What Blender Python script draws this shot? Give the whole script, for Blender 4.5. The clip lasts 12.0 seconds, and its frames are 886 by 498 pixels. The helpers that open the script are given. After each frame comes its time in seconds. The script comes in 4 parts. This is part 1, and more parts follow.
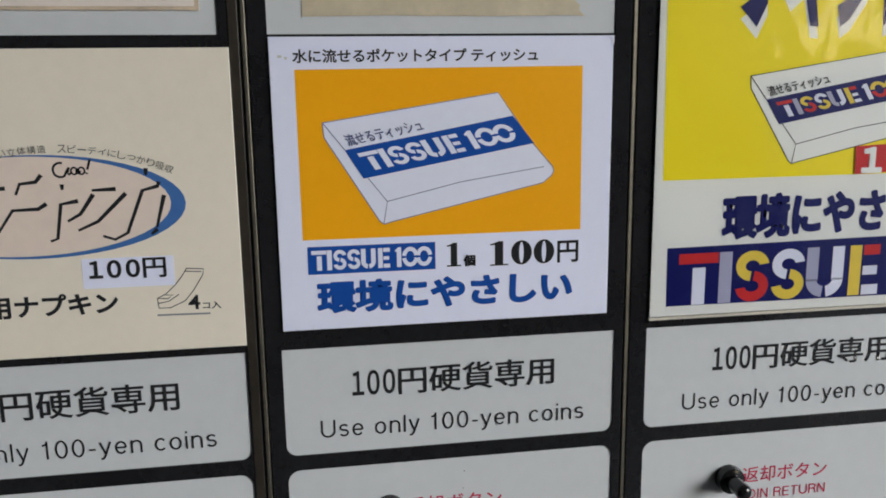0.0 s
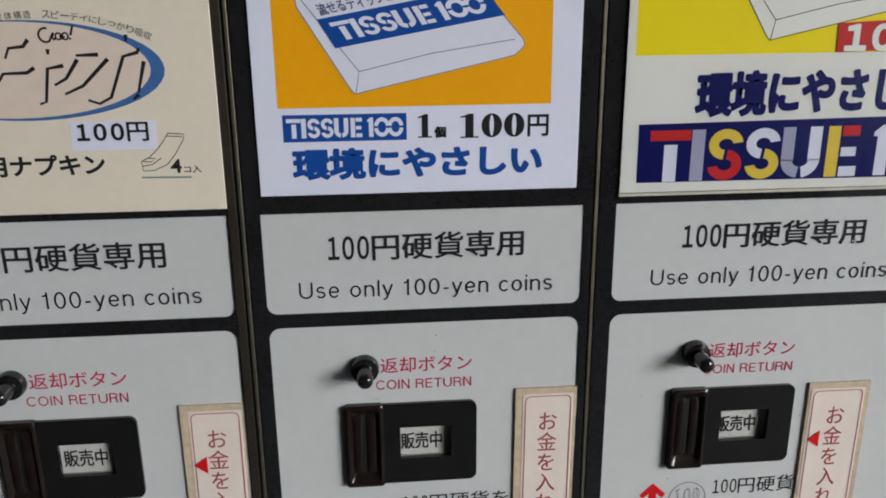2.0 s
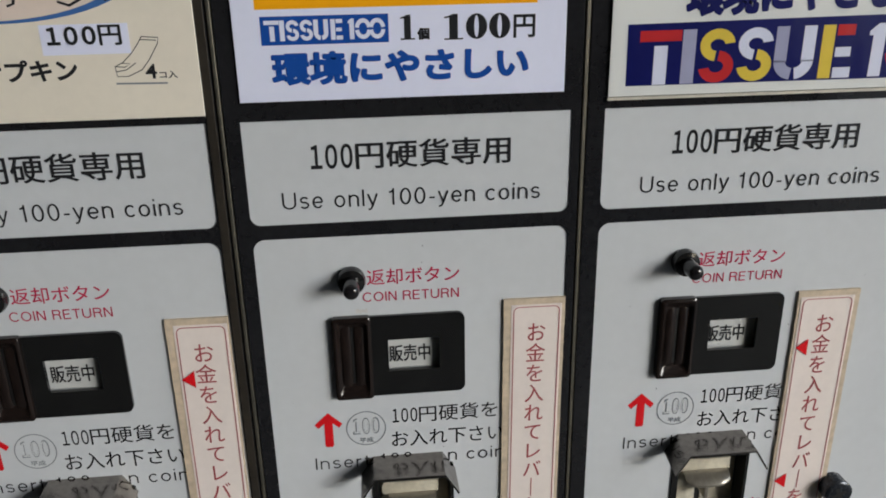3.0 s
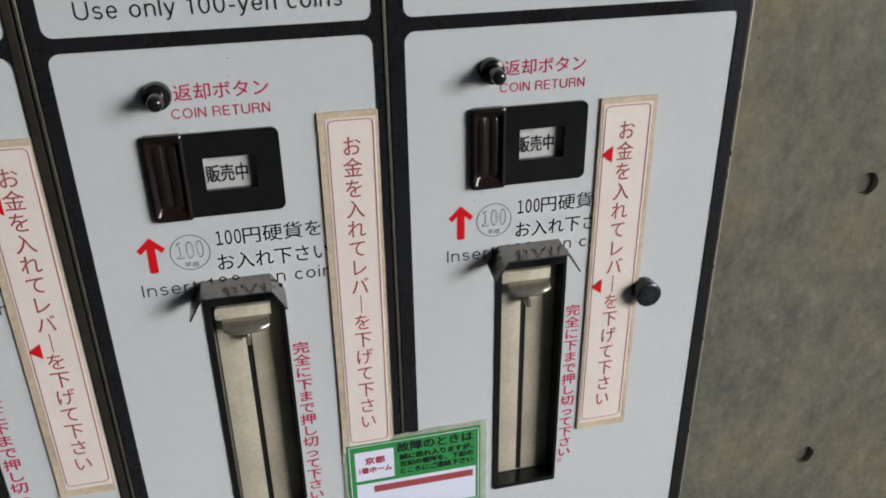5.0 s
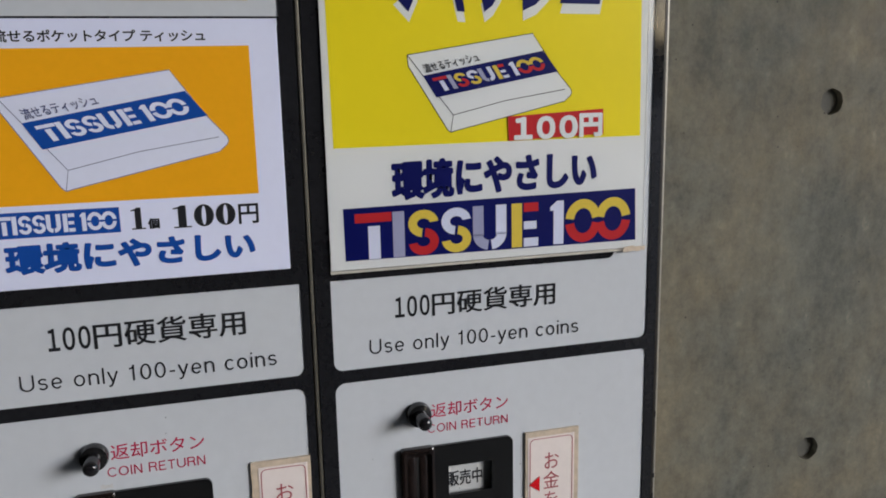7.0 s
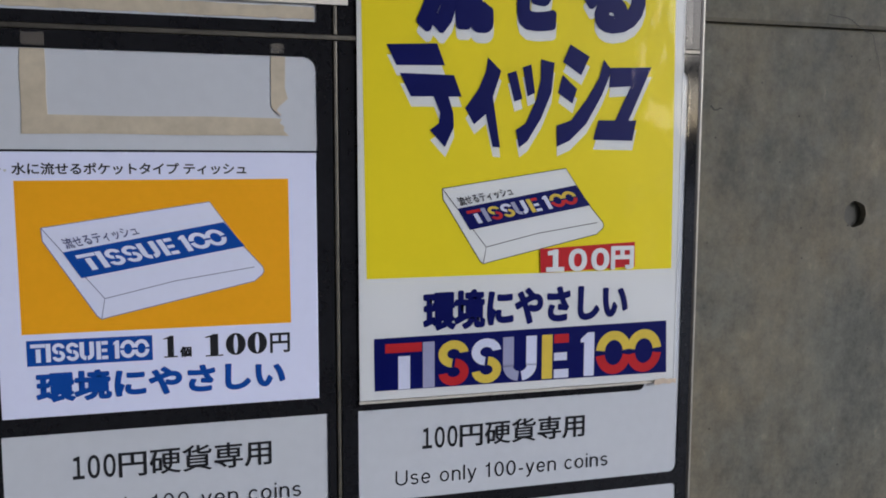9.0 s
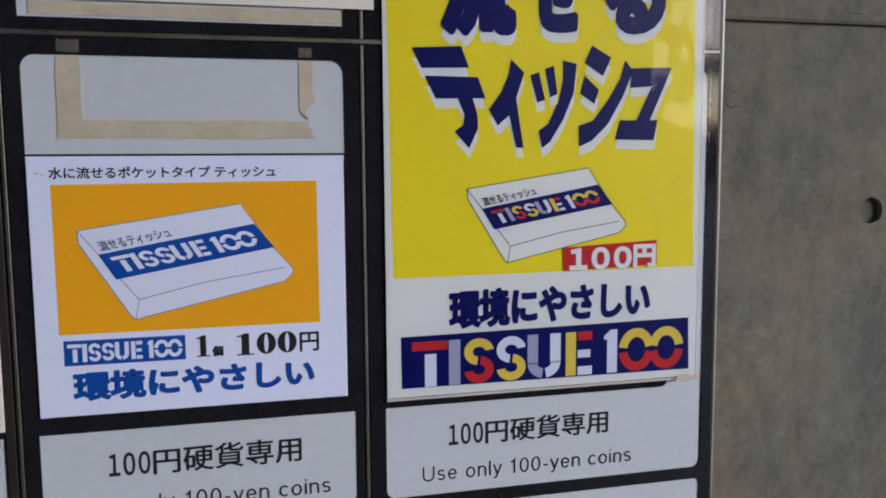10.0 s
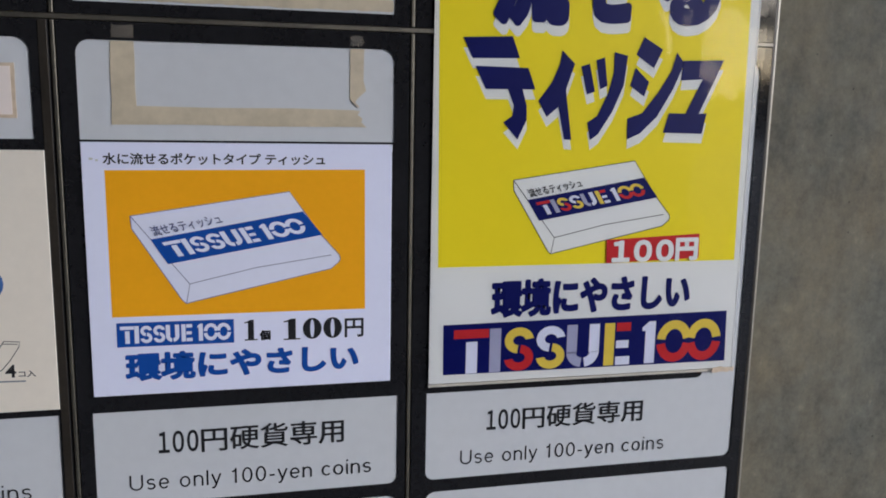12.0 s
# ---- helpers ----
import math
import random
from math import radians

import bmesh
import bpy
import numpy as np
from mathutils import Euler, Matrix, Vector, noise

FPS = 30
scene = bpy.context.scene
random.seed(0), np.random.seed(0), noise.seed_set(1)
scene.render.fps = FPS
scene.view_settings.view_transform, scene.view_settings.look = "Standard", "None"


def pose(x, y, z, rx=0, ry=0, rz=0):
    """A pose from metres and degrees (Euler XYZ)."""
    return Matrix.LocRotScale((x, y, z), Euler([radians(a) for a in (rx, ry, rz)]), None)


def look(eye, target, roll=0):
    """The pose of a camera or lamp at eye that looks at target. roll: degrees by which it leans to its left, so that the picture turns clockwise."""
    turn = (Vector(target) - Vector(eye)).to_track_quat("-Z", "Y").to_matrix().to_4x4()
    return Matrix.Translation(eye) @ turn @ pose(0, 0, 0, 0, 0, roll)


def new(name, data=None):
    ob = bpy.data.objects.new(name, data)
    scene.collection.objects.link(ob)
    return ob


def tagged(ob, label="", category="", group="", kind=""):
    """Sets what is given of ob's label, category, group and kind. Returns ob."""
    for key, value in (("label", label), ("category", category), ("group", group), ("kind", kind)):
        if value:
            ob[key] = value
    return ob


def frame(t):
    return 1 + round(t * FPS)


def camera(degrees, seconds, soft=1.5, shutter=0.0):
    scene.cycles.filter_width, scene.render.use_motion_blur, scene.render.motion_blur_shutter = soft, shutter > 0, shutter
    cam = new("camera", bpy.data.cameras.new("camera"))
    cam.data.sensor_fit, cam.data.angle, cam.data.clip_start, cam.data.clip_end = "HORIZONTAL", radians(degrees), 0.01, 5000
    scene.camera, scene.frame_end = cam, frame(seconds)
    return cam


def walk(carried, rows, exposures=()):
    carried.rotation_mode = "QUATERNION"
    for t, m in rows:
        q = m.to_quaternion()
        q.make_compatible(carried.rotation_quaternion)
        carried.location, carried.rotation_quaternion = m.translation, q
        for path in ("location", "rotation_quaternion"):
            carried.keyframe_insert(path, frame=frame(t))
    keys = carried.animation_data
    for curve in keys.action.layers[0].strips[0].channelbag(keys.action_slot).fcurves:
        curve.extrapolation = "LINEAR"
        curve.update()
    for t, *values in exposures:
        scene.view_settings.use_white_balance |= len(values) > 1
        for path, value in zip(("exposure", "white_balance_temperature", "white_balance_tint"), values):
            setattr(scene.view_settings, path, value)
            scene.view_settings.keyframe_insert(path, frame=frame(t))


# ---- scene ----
cam = camera(56.5, 12.0, soft=1.8)
PATH = [
    (0, (0.027, -0.378, 1.42), (0.331, 1.561, 1.035), -0.8),
    (0.5, (0.044, -0.393, 1.422), (0.311, 1.559, 1.076), -0.2),
    (1, (0.051, -0.397, 1.421), (0.278, 1.551, 1.026), 0.2),
    (1.5, (0.059, -0.393, 1.42), (0.273, 1.52, 0.878), 0.1),
    (2, (0.065, -0.401, 1.405), (0.229, 1.501, 0.807), -0.5),
    (2.5, (0.066, -0.399, 1.391), (0.236, 1.475, 0.714), -0.5),
    (3, (0.069, -0.4005, 1.386), (0.241, 1.454, 0.659), -1.05),
    (3.5, (0.072, -0.4065, 1.374), (0.229, 1.407, 0.546), -0.95),
    (3.7, (0.070, -0.403, 1.374), (0.233, 1.358, 0.438), -0.7),
    (5.3, (0.116, -0.448, 1.33), (0.566, 1.295, 0.459), -1.3),
    (5.5, (0.118, -0.449, 1.335), (0.595, 1.306, 0.501), -1.5),
    (6, (0.119, -0.449, 1.361), (0.624, 1.362, 0.677), -1.7),
    (6.5, (0.125, -0.454, 1.386), (0.639, 1.403, 0.85), -1.3),
    (7, (0.128, -0.451, 1.408), (0.66, 1.436, 1.013), -1.2),
    (7.2, (0.128, -0.452, 1.418), (0.658, 1.443, 1.067), -0.5),
    (8.8, (0.124, -0.446, 1.435), (0.635, 1.473, 1.205), 0.1),
    (9, (0.12, -0.444, 1.437), (0.629, 1.479, 1.231), 0.1),
    (9.5, (0.117, -0.444, 1.44), (0.632, 1.478, 1.242), -0.1),
    (10, (0.11, -0.449, 1.438), (0.595, 1.48, 1.23), -0.4),
    (10.5, (0.093, -0.44, 1.431), (0.508, 1.495, 1.146), 0.5),
    (11, (0.077, -0.422, 1.435), (0.539, 1.499, 1.129), -0.4),
    (11.5, (0.08, -0.433, 1.447), (0.541, 1.49, 1.146), 1),
    (12, (0.093, -0.445, 1.462), (0.542, 1.475, 1.127), 1.1),
]
walk(cam, [(t, look(eye, target, roll)) for t, eye, target, roll in PATH],
     [(0.0, 0.82, 6320, 8), (3.0, 0.82, 6420, 8), (5.3, 1.01, 6300, 8), (6.0, 0.91, 6260, 9), (7.0, 0.80, 6160, 12), (8.8, 0.74, 5760, 15), (10.0, 0.74, 5760, 15), (10.7, 0.82, 5920, 14), (12.0, 0.78, 5920, 14)])
scene.view_settings.exposure = 0.83

# ---- world and light: an overcast sky, let in from the open side of the canopy ----
world = bpy.data.worlds.new("sky")
scene.world = world
world.use_nodes = True
wn, wl = world.node_tree.nodes, world.node_tree.links
sky = wn.new("ShaderNodeTexSky")
sky.sky_type, sky.sun_disc = "NISHITA", False
sky.sun_elevation, sky.sun_rotation = radians(20), radians(140)
sky.air_density, sky.dust_density, sky.ozone_density = 1.0, 1.0, 2.0
wn["Background"].inputs["Strength"].default_value = 0.15
wl.new(sky.outputs["Color"], wn["Background"].inputs["Color"])
sun = new("sun", bpy.data.lights.new("sun", "SUN"))
sun.data.energy, sun.data.angle, sun.data.color = 1.28, radians(25), (0.985, 0.985, 0.985)
sun.matrix_world = look((7.25, -6.75, 3.85), (0.1, 0.0, 1.2))


# ---- materials ----
def mat(name, color, rough=0.5, vary=0.08, scale=8.0, fine=120.0, bump=0.0, metal=0.0, coat=0.0, tone=None, shine=0.5):
    m = bpy.data.materials.new(name)
    m.use_nodes = True
    n, l = m.node_tree.nodes, m.node_tree.links
    b = n["Principled BSDF"]
    b.inputs["Roughness"].default_value, b.inputs["Metallic"].default_value = rough, metal
    b.inputs["Coat Weight"].default_value, b.inputs["Coat Roughness"].default_value = coat, 0.06
    b.inputs["Specular IOR Level"].default_value = shine
    tc = n.new("ShaderNodeTexCoord")
    big, small = n.new("ShaderNodeTexNoise"), n.new("ShaderNodeTexNoise")
    for t, s, d in ((big, scale, 4.0), (small, fine, 5.0)):
        t.inputs["Scale"].default_value, t.inputs["Detail"].default_value = s, d
        l.new(tc.outputs["Object"], t.inputs["Vector"])
    both = n.new("ShaderNodeMix")
    both.data_type = "FLOAT"
    both.inputs["Factor"].default_value = 0.45
    l.new(big.outputs["Fac"], both.inputs[2]), l.new(small.outputs["Fac"], both.inputs[3])
    ramp = n.new("ShaderNodeValToRGB")
    ramp.color_ramp.elements[0].position, ramp.color_ramp.elements[1].position = 0.3, 0.7
    dark = tone or [c * (1 - 2 * vary) for c in color]
    ramp.color_ramp.elements[0].color, ramp.color_ramp.elements[1].color = (*dark, 1), (*[min(1, c * (1 + vary * 0.6)) for c in color], 1)
    l.new(both.outputs[0], ramp.inputs["Fac"])
    l.new(ramp.outputs["Color"], b.inputs["Base Color"])
    rr = n.new("ShaderNodeMapRange")
    rr.inputs["To Min"].default_value, rr.inputs["To Max"].default_value = rough * 0.75, min(1, rough * 1.3)
    l.new(small.outputs["Fac"], rr.inputs["Value"])
    l.new(rr.outputs["Result"], b.inputs["Roughness"])
    if bump:
        bp = n.new("ShaderNodeBump")
        bp.inputs["Strength"].default_value, bp.inputs["Distance"].default_value = bump, 0.002
        l.new(both.outputs[0], bp.inputs["Height"])
        l.new(bp.outputs["Normal"], b.inputs["Normal"])
    return m


def concrete(name, pale, dark):
    """Board-cast concrete: clouds, streaks down the face, fine grain and pin holes."""
    m = mat(name, pale, 0.85, 0.1, 5.0, 60.0)
    n, l = m.node_tree.nodes, m.node_tree.links
    b = n["Principled BSDF"]
    tc = n.new("ShaderNodeTexCoord")
    layers = []
    for size, detail, stretch in ((3.2, 6, (1, 1, 0.8)), (9.0, 8, (1, 1, 0.6)), (34.0, 8, (1.25, 1, 0.8)), (120.0, 7, (1, 1, 1))):
        mp, t = n.new("ShaderNodeMapping"), n.new("ShaderNodeTexNoise")
        mp.inputs["Scale"].default_value = stretch
        t.inputs["Scale"].default_value, t.inputs["Detail"].default_value, t.inputs["Roughness"].default_value = size, detail, 0.7
        l.new(tc.outputs["Object"], mp.inputs["Vector"]), l.new(mp.outputs["Vector"], t.inputs["Vector"])
        layers.append(t)
    total = None
    for t, w in zip(layers, (0.30, 0.20, 0.26, 0.24)):
        k = n.new("ShaderNodeMath")
        k.operation = "MULTIPLY_ADD" if total else "MULTIPLY"
        l.new(t.outputs["Fac"], k.inputs[0])
        k.inputs[1].default_value = w
        if total:
            l.new(total.outputs[0], k.inputs[2])
        total = k
    ramp = n.new("ShaderNodeValToRGB")
    e = ramp.color_ramp.elements
    e[0].position, e[0].color = 0.385, (*dark, 1)
    e[1].position, e[1].color = 0.60, (*pale, 1)
    mid = e.new(0.5)
    mid.color = (*[(p * 0.55 + d * 0.45) for p, d in zip(pale, dark)], 1)
    l.new(total.outputs[0], ramp.inputs["Fac"])
    vor = n.new("ShaderNodeTexVoronoi")
    vor.inputs["Scale"].default_value, vor.inputs["Randomness"].default_value = 42.0, 1.0
    l.new(tc.outputs["Object"], vor.inputs["Vector"])
    pin = n.new("ShaderNodeMapRange")
    pin.inputs["From Min"].default_value, pin.inputs["From Max"].default_value = 0.03, 0.07
    l.new(vor.outputs["Distance"], pin.inputs["Value"])
    gate = n.new("ShaderNodeMath")
    gate.operation = "MAXIMUM"
    cut = n.new("ShaderNodeMapRange")
    cut.inputs["From Min"].default_value, cut.inputs["From Max"].default_value = 0.5, 0.56
    l.new(layers[1].outputs["Fac"], cut.inputs["Value"])
    l.new(pin.outputs["Result"], gate.inputs[0]), l.new(cut.outputs["Result"], gate.inputs[1])
    mixc = n.new("ShaderNodeMix")
    mixc.data_type = "RGBA"
    mixc.inputs[6].default_value = (*[d * 0.4 for d in dark], 1)
    # brownish and greyish clouds, and small pale flecks of laitance
    hue = n.new("ShaderNodeValToRGB")
    h = hue.color_ramp.elements
    h[0].position, h[0].color = 0.40, (0.90, 0.97, 1.03, 1)
    h[1].position, h[1].color = 0.60, (1.05, 0.97, 0.84, 1)
    l.new(layers[0].outputs["Fac"], hue.inputs["Fac"])
    tint = n.new("ShaderNodeMix")
    tint.data_type, tint.blend_type = "RGBA", "MULTIPLY"
    tint.inputs["Factor"].default_value = 1.0
    l.new(ramp.outputs["Color"], tint.inputs[6]), l.new(hue.outputs["Color"], tint.inputs[7])
    fleck = n.new("ShaderNodeMapRange")
    fleck.inputs["From Min"].default_value, fleck.inputs["From Max"].default_value = 0.62, 0.72
    fleck.inputs["To Max"].default_value = 0.55
    l.new(layers[2].outputs["Fac"], fleck.inputs["Value"])
    pale_mix = n.new("ShaderNodeMix")
    pale_mix.data_type = "RGBA"
    pale_mix.inputs[7].default_value = (pale[0] * 1.35, pale[1] * 1.25, pale[2] * 1.2, 1)
    l.new(fleck.outputs["Result"], pale_mix.inputs["Factor"]), l.new(tint.outputs[2], pale_mix.inputs[6])
    l.new(gate.outputs[0], mixc.inputs["Factor"]), l.new(pale_mix.outputs[2], mixc.inputs[7])
    l.new(mixc.outputs[2], b.inputs["Base Color"])
    bp = n.new("ShaderNodeBump")
    bp.inputs["Strength"].default_value, bp.inputs["Distance"].default_value = 0.1, 0.003
    l.new(total.outputs[0], bp.inputs["Height"]), l.new(bp.outputs["Normal"], b.inputs["Normal"])
    return m


def clear_film(name, wave):
    """A clear plastic film: see-through, with gloss by Fresnel and a slight wave."""
    m = bpy.data.materials.new(name)
    m.use_nodes = True
    n, l = m.node_tree.nodes, m.node_tree.links
    n.remove(n["Principled BSDF"])
    tr, gl, mx, fr = n.new("ShaderNodeBsdfTransparent"), n.new("ShaderNodeBsdfGlossy"), n.new("ShaderNodeMixShader"), n.new("ShaderNodeFresnel")
    tr.inputs["Color"].default_value = (0.97, 0.97, 0.965, 1)
    gl.inputs["Roughness"].default_value = 0.05
    fr.inputs["IOR"].default_value = 1.34
    tc, mp, t, bp = n.new("ShaderNodeTexCoord"), n.new("ShaderNodeMapping"), n.new("ShaderNodeTexNoise"), n.new("ShaderNodeBump")
    mp.inputs["Scale"].default_value = (24, 24, 13)
    t.inputs["Scale"].default_value, t.inputs["Detail"].default_value = 1.0, 2.2
    bp.inputs["Strength"].default_value, bp.inputs["Distance"].default_value = 1.0, wave
    l.new(tc.outputs["Object"], mp.inputs["Vector"]), l.new(mp.outputs["Vector"], t.inputs["Vector"])
    l.new(t.outputs["Fac"], bp.inputs["Height"])
    l.new(bp.outputs["Normal"], gl.inputs["Normal"])
    l.new(fr.outputs["Fac"], mx.inputs["Fac"]), l.new(tr.outputs["BSDF"], mx.inputs[1]), l.new(gl.outputs["BSDF"], mx.inputs[2])
    l.new(mx.outputs["Shader"], n["Material Output"].inputs["Surface"])
    return m


def aged_tape(name, color, cover):
    """Old adhesive tape: a tan film that lets part of what lies under it show."""
    m = mat(name, color, 0.45, 0.1, 40, 220, 0.15)
    n, l = m.node_tree.nodes, m.node_tree.links
    tr, mx, tc, t, rg = n.new("ShaderNodeBsdfTransparent"), n.new("ShaderNodeMixShader"), n.new("ShaderNodeTexCoord"), n.new("ShaderNodeTexNoise"), n.new("ShaderNodeMapRange")
    t.inputs["Scale"].default_value, t.inputs["Detail"].default_value = 60.0, 4.0
    rg.inputs["From Min"].default_value, rg.inputs["From Max"].default_value = 0.3, 0.7
    rg.inputs["To Min"].default_value, rg.inputs["To Max"].default_value = cover - 0.06, cover + 0.06
    l.new(tc.outputs["Object"], t.inputs["Vector"]), l.new(t.outputs["Fac"], rg.inputs["Value"])
    l.new(rg.outputs["Result"], mx.inputs["Fac"]), l.new(tr.outputs["BSDF"], mx.inputs[1]), l.new(n["Principled BSDF"].outputs["BSDF"], mx.inputs[2])
    l.new(mx.outputs["Shader"], n["Material Output"].inputs["Surface"])
    return m


CONCRETE = concrete("concrete", (0.163, 0.150, 0.111), (0.050, 0.046, 0.034))
PALE_CONCRETE = concrete("pale_concrete", (0.36, 0.35, 0.32), (0.22, 0.21, 0.19))
HOLE = mat("mortar_plug", (0.09, 0.086, 0.07), 0.9, 0.2, 30, 300, 0.4)
CRACK = mat("crack", (0.045, 0.042, 0.036), 0.95)
DARK_WALL = mat("dark_wall", (0.028, 0.027, 0.026), 0.8, 0.15)
ROOF = mat("roof_sheet", (0.12, 0.12, 0.12), 0.7, 0.12)
FLOOR = mat("floor_paving", (0.2, 0.195, 0.185), 0.85, 0.15, 6, 90, 0.3)
STEEL_DARK = mat("dark_steel", (0.06, 0.06, 0.06), 0.6, 0.1)
CABINET = mat("cabinet_enamel", (0.5, 0.49, 0.46), 0.4, 0.06)
BLACK = mat("black_acrylic", (0.017, 0.017, 0.019), 0.07, 0.2, 20, 300)
WHITE = mat("white_acrylic", (0.612, 0.634, 0.662), 0.12, 0.03, 9, 140)
ALU = mat("aluminium_trim", (0.20, 0.183, 0.148), 0.46, 0.15, 40, 400, 0.1, metal=0.85)
EDGE_BROWN = mat("dark_brown_edge", (0.045, 0.038, 0.03), 0.4, 0.2, 40, 400, 0.1, metal=0.3)
EDGE_BRIGHT = mat("bright_edge_strip", (0.42, 0.39, 0.33), 0.42, 0.15, 40, 400, 0.1, metal=0.4)
GROOVE = mat("groove_shadow_metal", (0.14, 0.122, 0.095), 0.45, 0.2, 30, 300, metal=0.4)
PAPER = mat("coated_paper", (0.775, 0.800, 0.985), 0.35, 0.015, 12, 240, shine=0.15)
CREAM = mat("cream_paper", (0.83, 0.765, 0.655), 0.5, 0.03, 12, 220)
SHEET = mat("poster_paper", (0.80, 0.81, 0.80), 0.45, 0.02, 14, 240, shine=0.15)
TAPE_PALE = mat("aged_tape_pale", (0.69, 0.645, 0.56), 0.45, 0.1, 40, 220, 0.15)
LABEL = mat("label_paper", (0.82, 0.735, 0.69), 0.35, 0.03, 30, 260)
BACKING = mat("yellowed_backing", (0.65, 0.53, 0.395), 0.5, 0.18, 35, 260, 0.2)
ORANGE = mat("orange_ink", (0.94, 0.425, 0.008), 0.35, 0.03, 15, 250, shine=0.15)
YELLOW = mat("yellow_ink", (0.90, 0.765, 0.012), 0.4, 0.03, 15, 250, shine=0.15)
BLUE = mat("blue_ink", (0.012, 0.075, 0.36), 0.35, 0.05, 20, 250, shine=0.15)
NAVY = mat("navy_ink", (0.003, 0.006, 0.12), 0.4, 0.08, 20, 250, shine=0.15)
INK = mat("black_ink", (0.028, 0.028, 0.031), 0.12, 0.1, 20, 250)
GREY_INK = mat("grey_ink", (0.24, 0.26, 0.28), 0.12, 0.06, 20, 250)
SLATE_INK = mat("slate_grey_ink", (0.11, 0.105, 0.10), 0.4, 0.08, 30, 250)
FINE_INK = mat("thin_grey_blue_ink", (0.22, 0.24, 0.38), 0.4, 0.06, 20, 250, shine=0.15)
RED = mat("red_ink", (0.53, 0.035, 0.095), 0.12, 0.06, 20, 250)
ARROW_RED = mat("bright_red_ink", (0.68, 0.012, 0.018), 0.12, 0.05, 20, 250)
FADED_RED = mat("faded_red_ink", (0.42, 0.085, 0.095), 0.4, 0.1, 40, 250)
GOODS_RED = mat("faded_crimson_ink", (0.58, 0.06, 0.12), 0.4, 0.08, 30, 250)
POSTER_RED = mat("poster_red_ink", (0.60, 0.03, 0.035), 0.4, 0.06, 20, 250, shine=0.15)
PRINT_WHITE = mat("print_white", (0.765, 0.79, 0.94), 0.38, 0.02, 20, 250, shine=0.15)
# grey for the white sale card's shade, put into its colour, and for the smudge
SHADE_SMUDGE_GREY = mat("card_shade_and_smudge", (0.58, 0.59, 0.58), 0.5, 0.04, 30, 250)
SHEET_WHITE = mat("sheet_white", (0.82, 0.835, 0.83), 0.4, 0.02, 20, 250, shine=0.15)
PRINT_YELLOW = mat("print_yellow", (0.80, 0.62, 0.09), 0.4, 0.04, 20, 250, shine=0.15)
PRINT_LILAC = mat("print_lilac", (0.42, 0.43, 0.60), 0.4, 0.05, 20, 250, shine=0.15)
ROSE = mat("pale_rose_ink", (0.80, 0.675, 0.595), 0.5, 0.04, 14, 220)
OVAL_BLUE = mat("oval_blue_ink", (0.06, 0.16, 0.42), 0.45, 0.06, 20, 250, shine=0.15)
GREEN = mat("green_sticker", (0.05, 0.29, 0.085), 0.35, 0.08, 25, 250, shine=0.15)
BLACK_PLASTIC = mat("black_plastic", (0.013, 0.013, 0.013), 0.14, 0.2, 60, 400, 0.05)
BROWN_PLASTIC = mat("brown_black_plastic", (0.017, 0.0115, 0.010), 0.17, 0.25, 60, 400, 0.05)
# near-black: painted shade for gaps and the screw recess, and bare paint chips
GAP_SHADE_AND_CHIP = mat("gap_shade_and_chip", (0.004, 0.004, 0.004), 0.6)
CHROME = mat("dark_polished_plastic", (0.015, 0.014, 0.015), 0.09, 0.1, 60, 400)
HOOD = mat("bent_steel", (0.29, 0.265, 0.245), 0.16, 0.18, 40, 300, 0.06, metal=1.0)
BRASS = mat("plated_steel", (0.64, 0.59, 0.47), 0.42, 0.14, 45, 350, 0.12, metal=0.15)
LEVER = mat("worn_lever_steel", (0.38, 0.35, 0.295), 0.34, 0.15, 60, 400, 0.03, metal=0.7)
SCREW = mat("blackened_screw", (0.035, 0.04, 0.05), 0.26, 0.2, 60, 400, 0.1, metal=0.5)
FILM = clear_film("clear_film", 0.0022)
TAPE_FILM = aged_tape("aged_tape_film", (0.69, 0.60, 0.44), 0.86)
TAPE_END = aged_tape("thin_tape_film", (0.40, 0.36, 0.30), 0.3)
GLUE_FILM = aged_tape("glue_margin", (0.56, 0.62, 0.48), 0.5)


# ---- shape helpers: faces lie in x and z, d is how far they stand out of the machine's front ----
def link(name, me, material, parent=None, label="", at=(0, 0, 0)):
    ob = new(name, me)
    if material and not me.materials:
        me.materials.append(material)
    ob.location = at
    if parent:
        ob.parent = parent
    return tagged(ob, label)


def to_mesh(bm, name="mesh", smooth=False):
    bmesh.ops.recalc_face_normals(bm, faces=bm.faces)
    me = bpy.data.meshes.new(name)
    bm.to_mesh(me)
    bm.free()
    if smooth:
        for p in me.polygons:
            p.use_smooth = True
        me.set_sharp_from_angle(angle=radians(40))
    return me


def part(name, bm, material, parent=None, label="", at=(0, 0, 0), smooth=False):
    return link(name, to_mesh(bm, name, smooth), material, parent, label, at)


def rounded(x0, x1, z0, z1, tl=0, tr=0, br=0, bl=0, n=6):
    pts = []
    for cx, cz, r, a in ((x0, z0, bl, 180), (x1, z0, br, 270), (x1, z1, tr, 0), (x0, z1, tl, 90)):
        if not r:
            pts.append((cx, cz))
            continue
        ox, oz = cx + (r if cx == x0 else -r), cz + (r if cz == z0 else -r)
        pts += [(ox + r * math.cos(radians(a + 90 * k / n)), oz + r * math.sin(radians(a + 90 * k / n))) for k in range(n + 1)]
    return pts


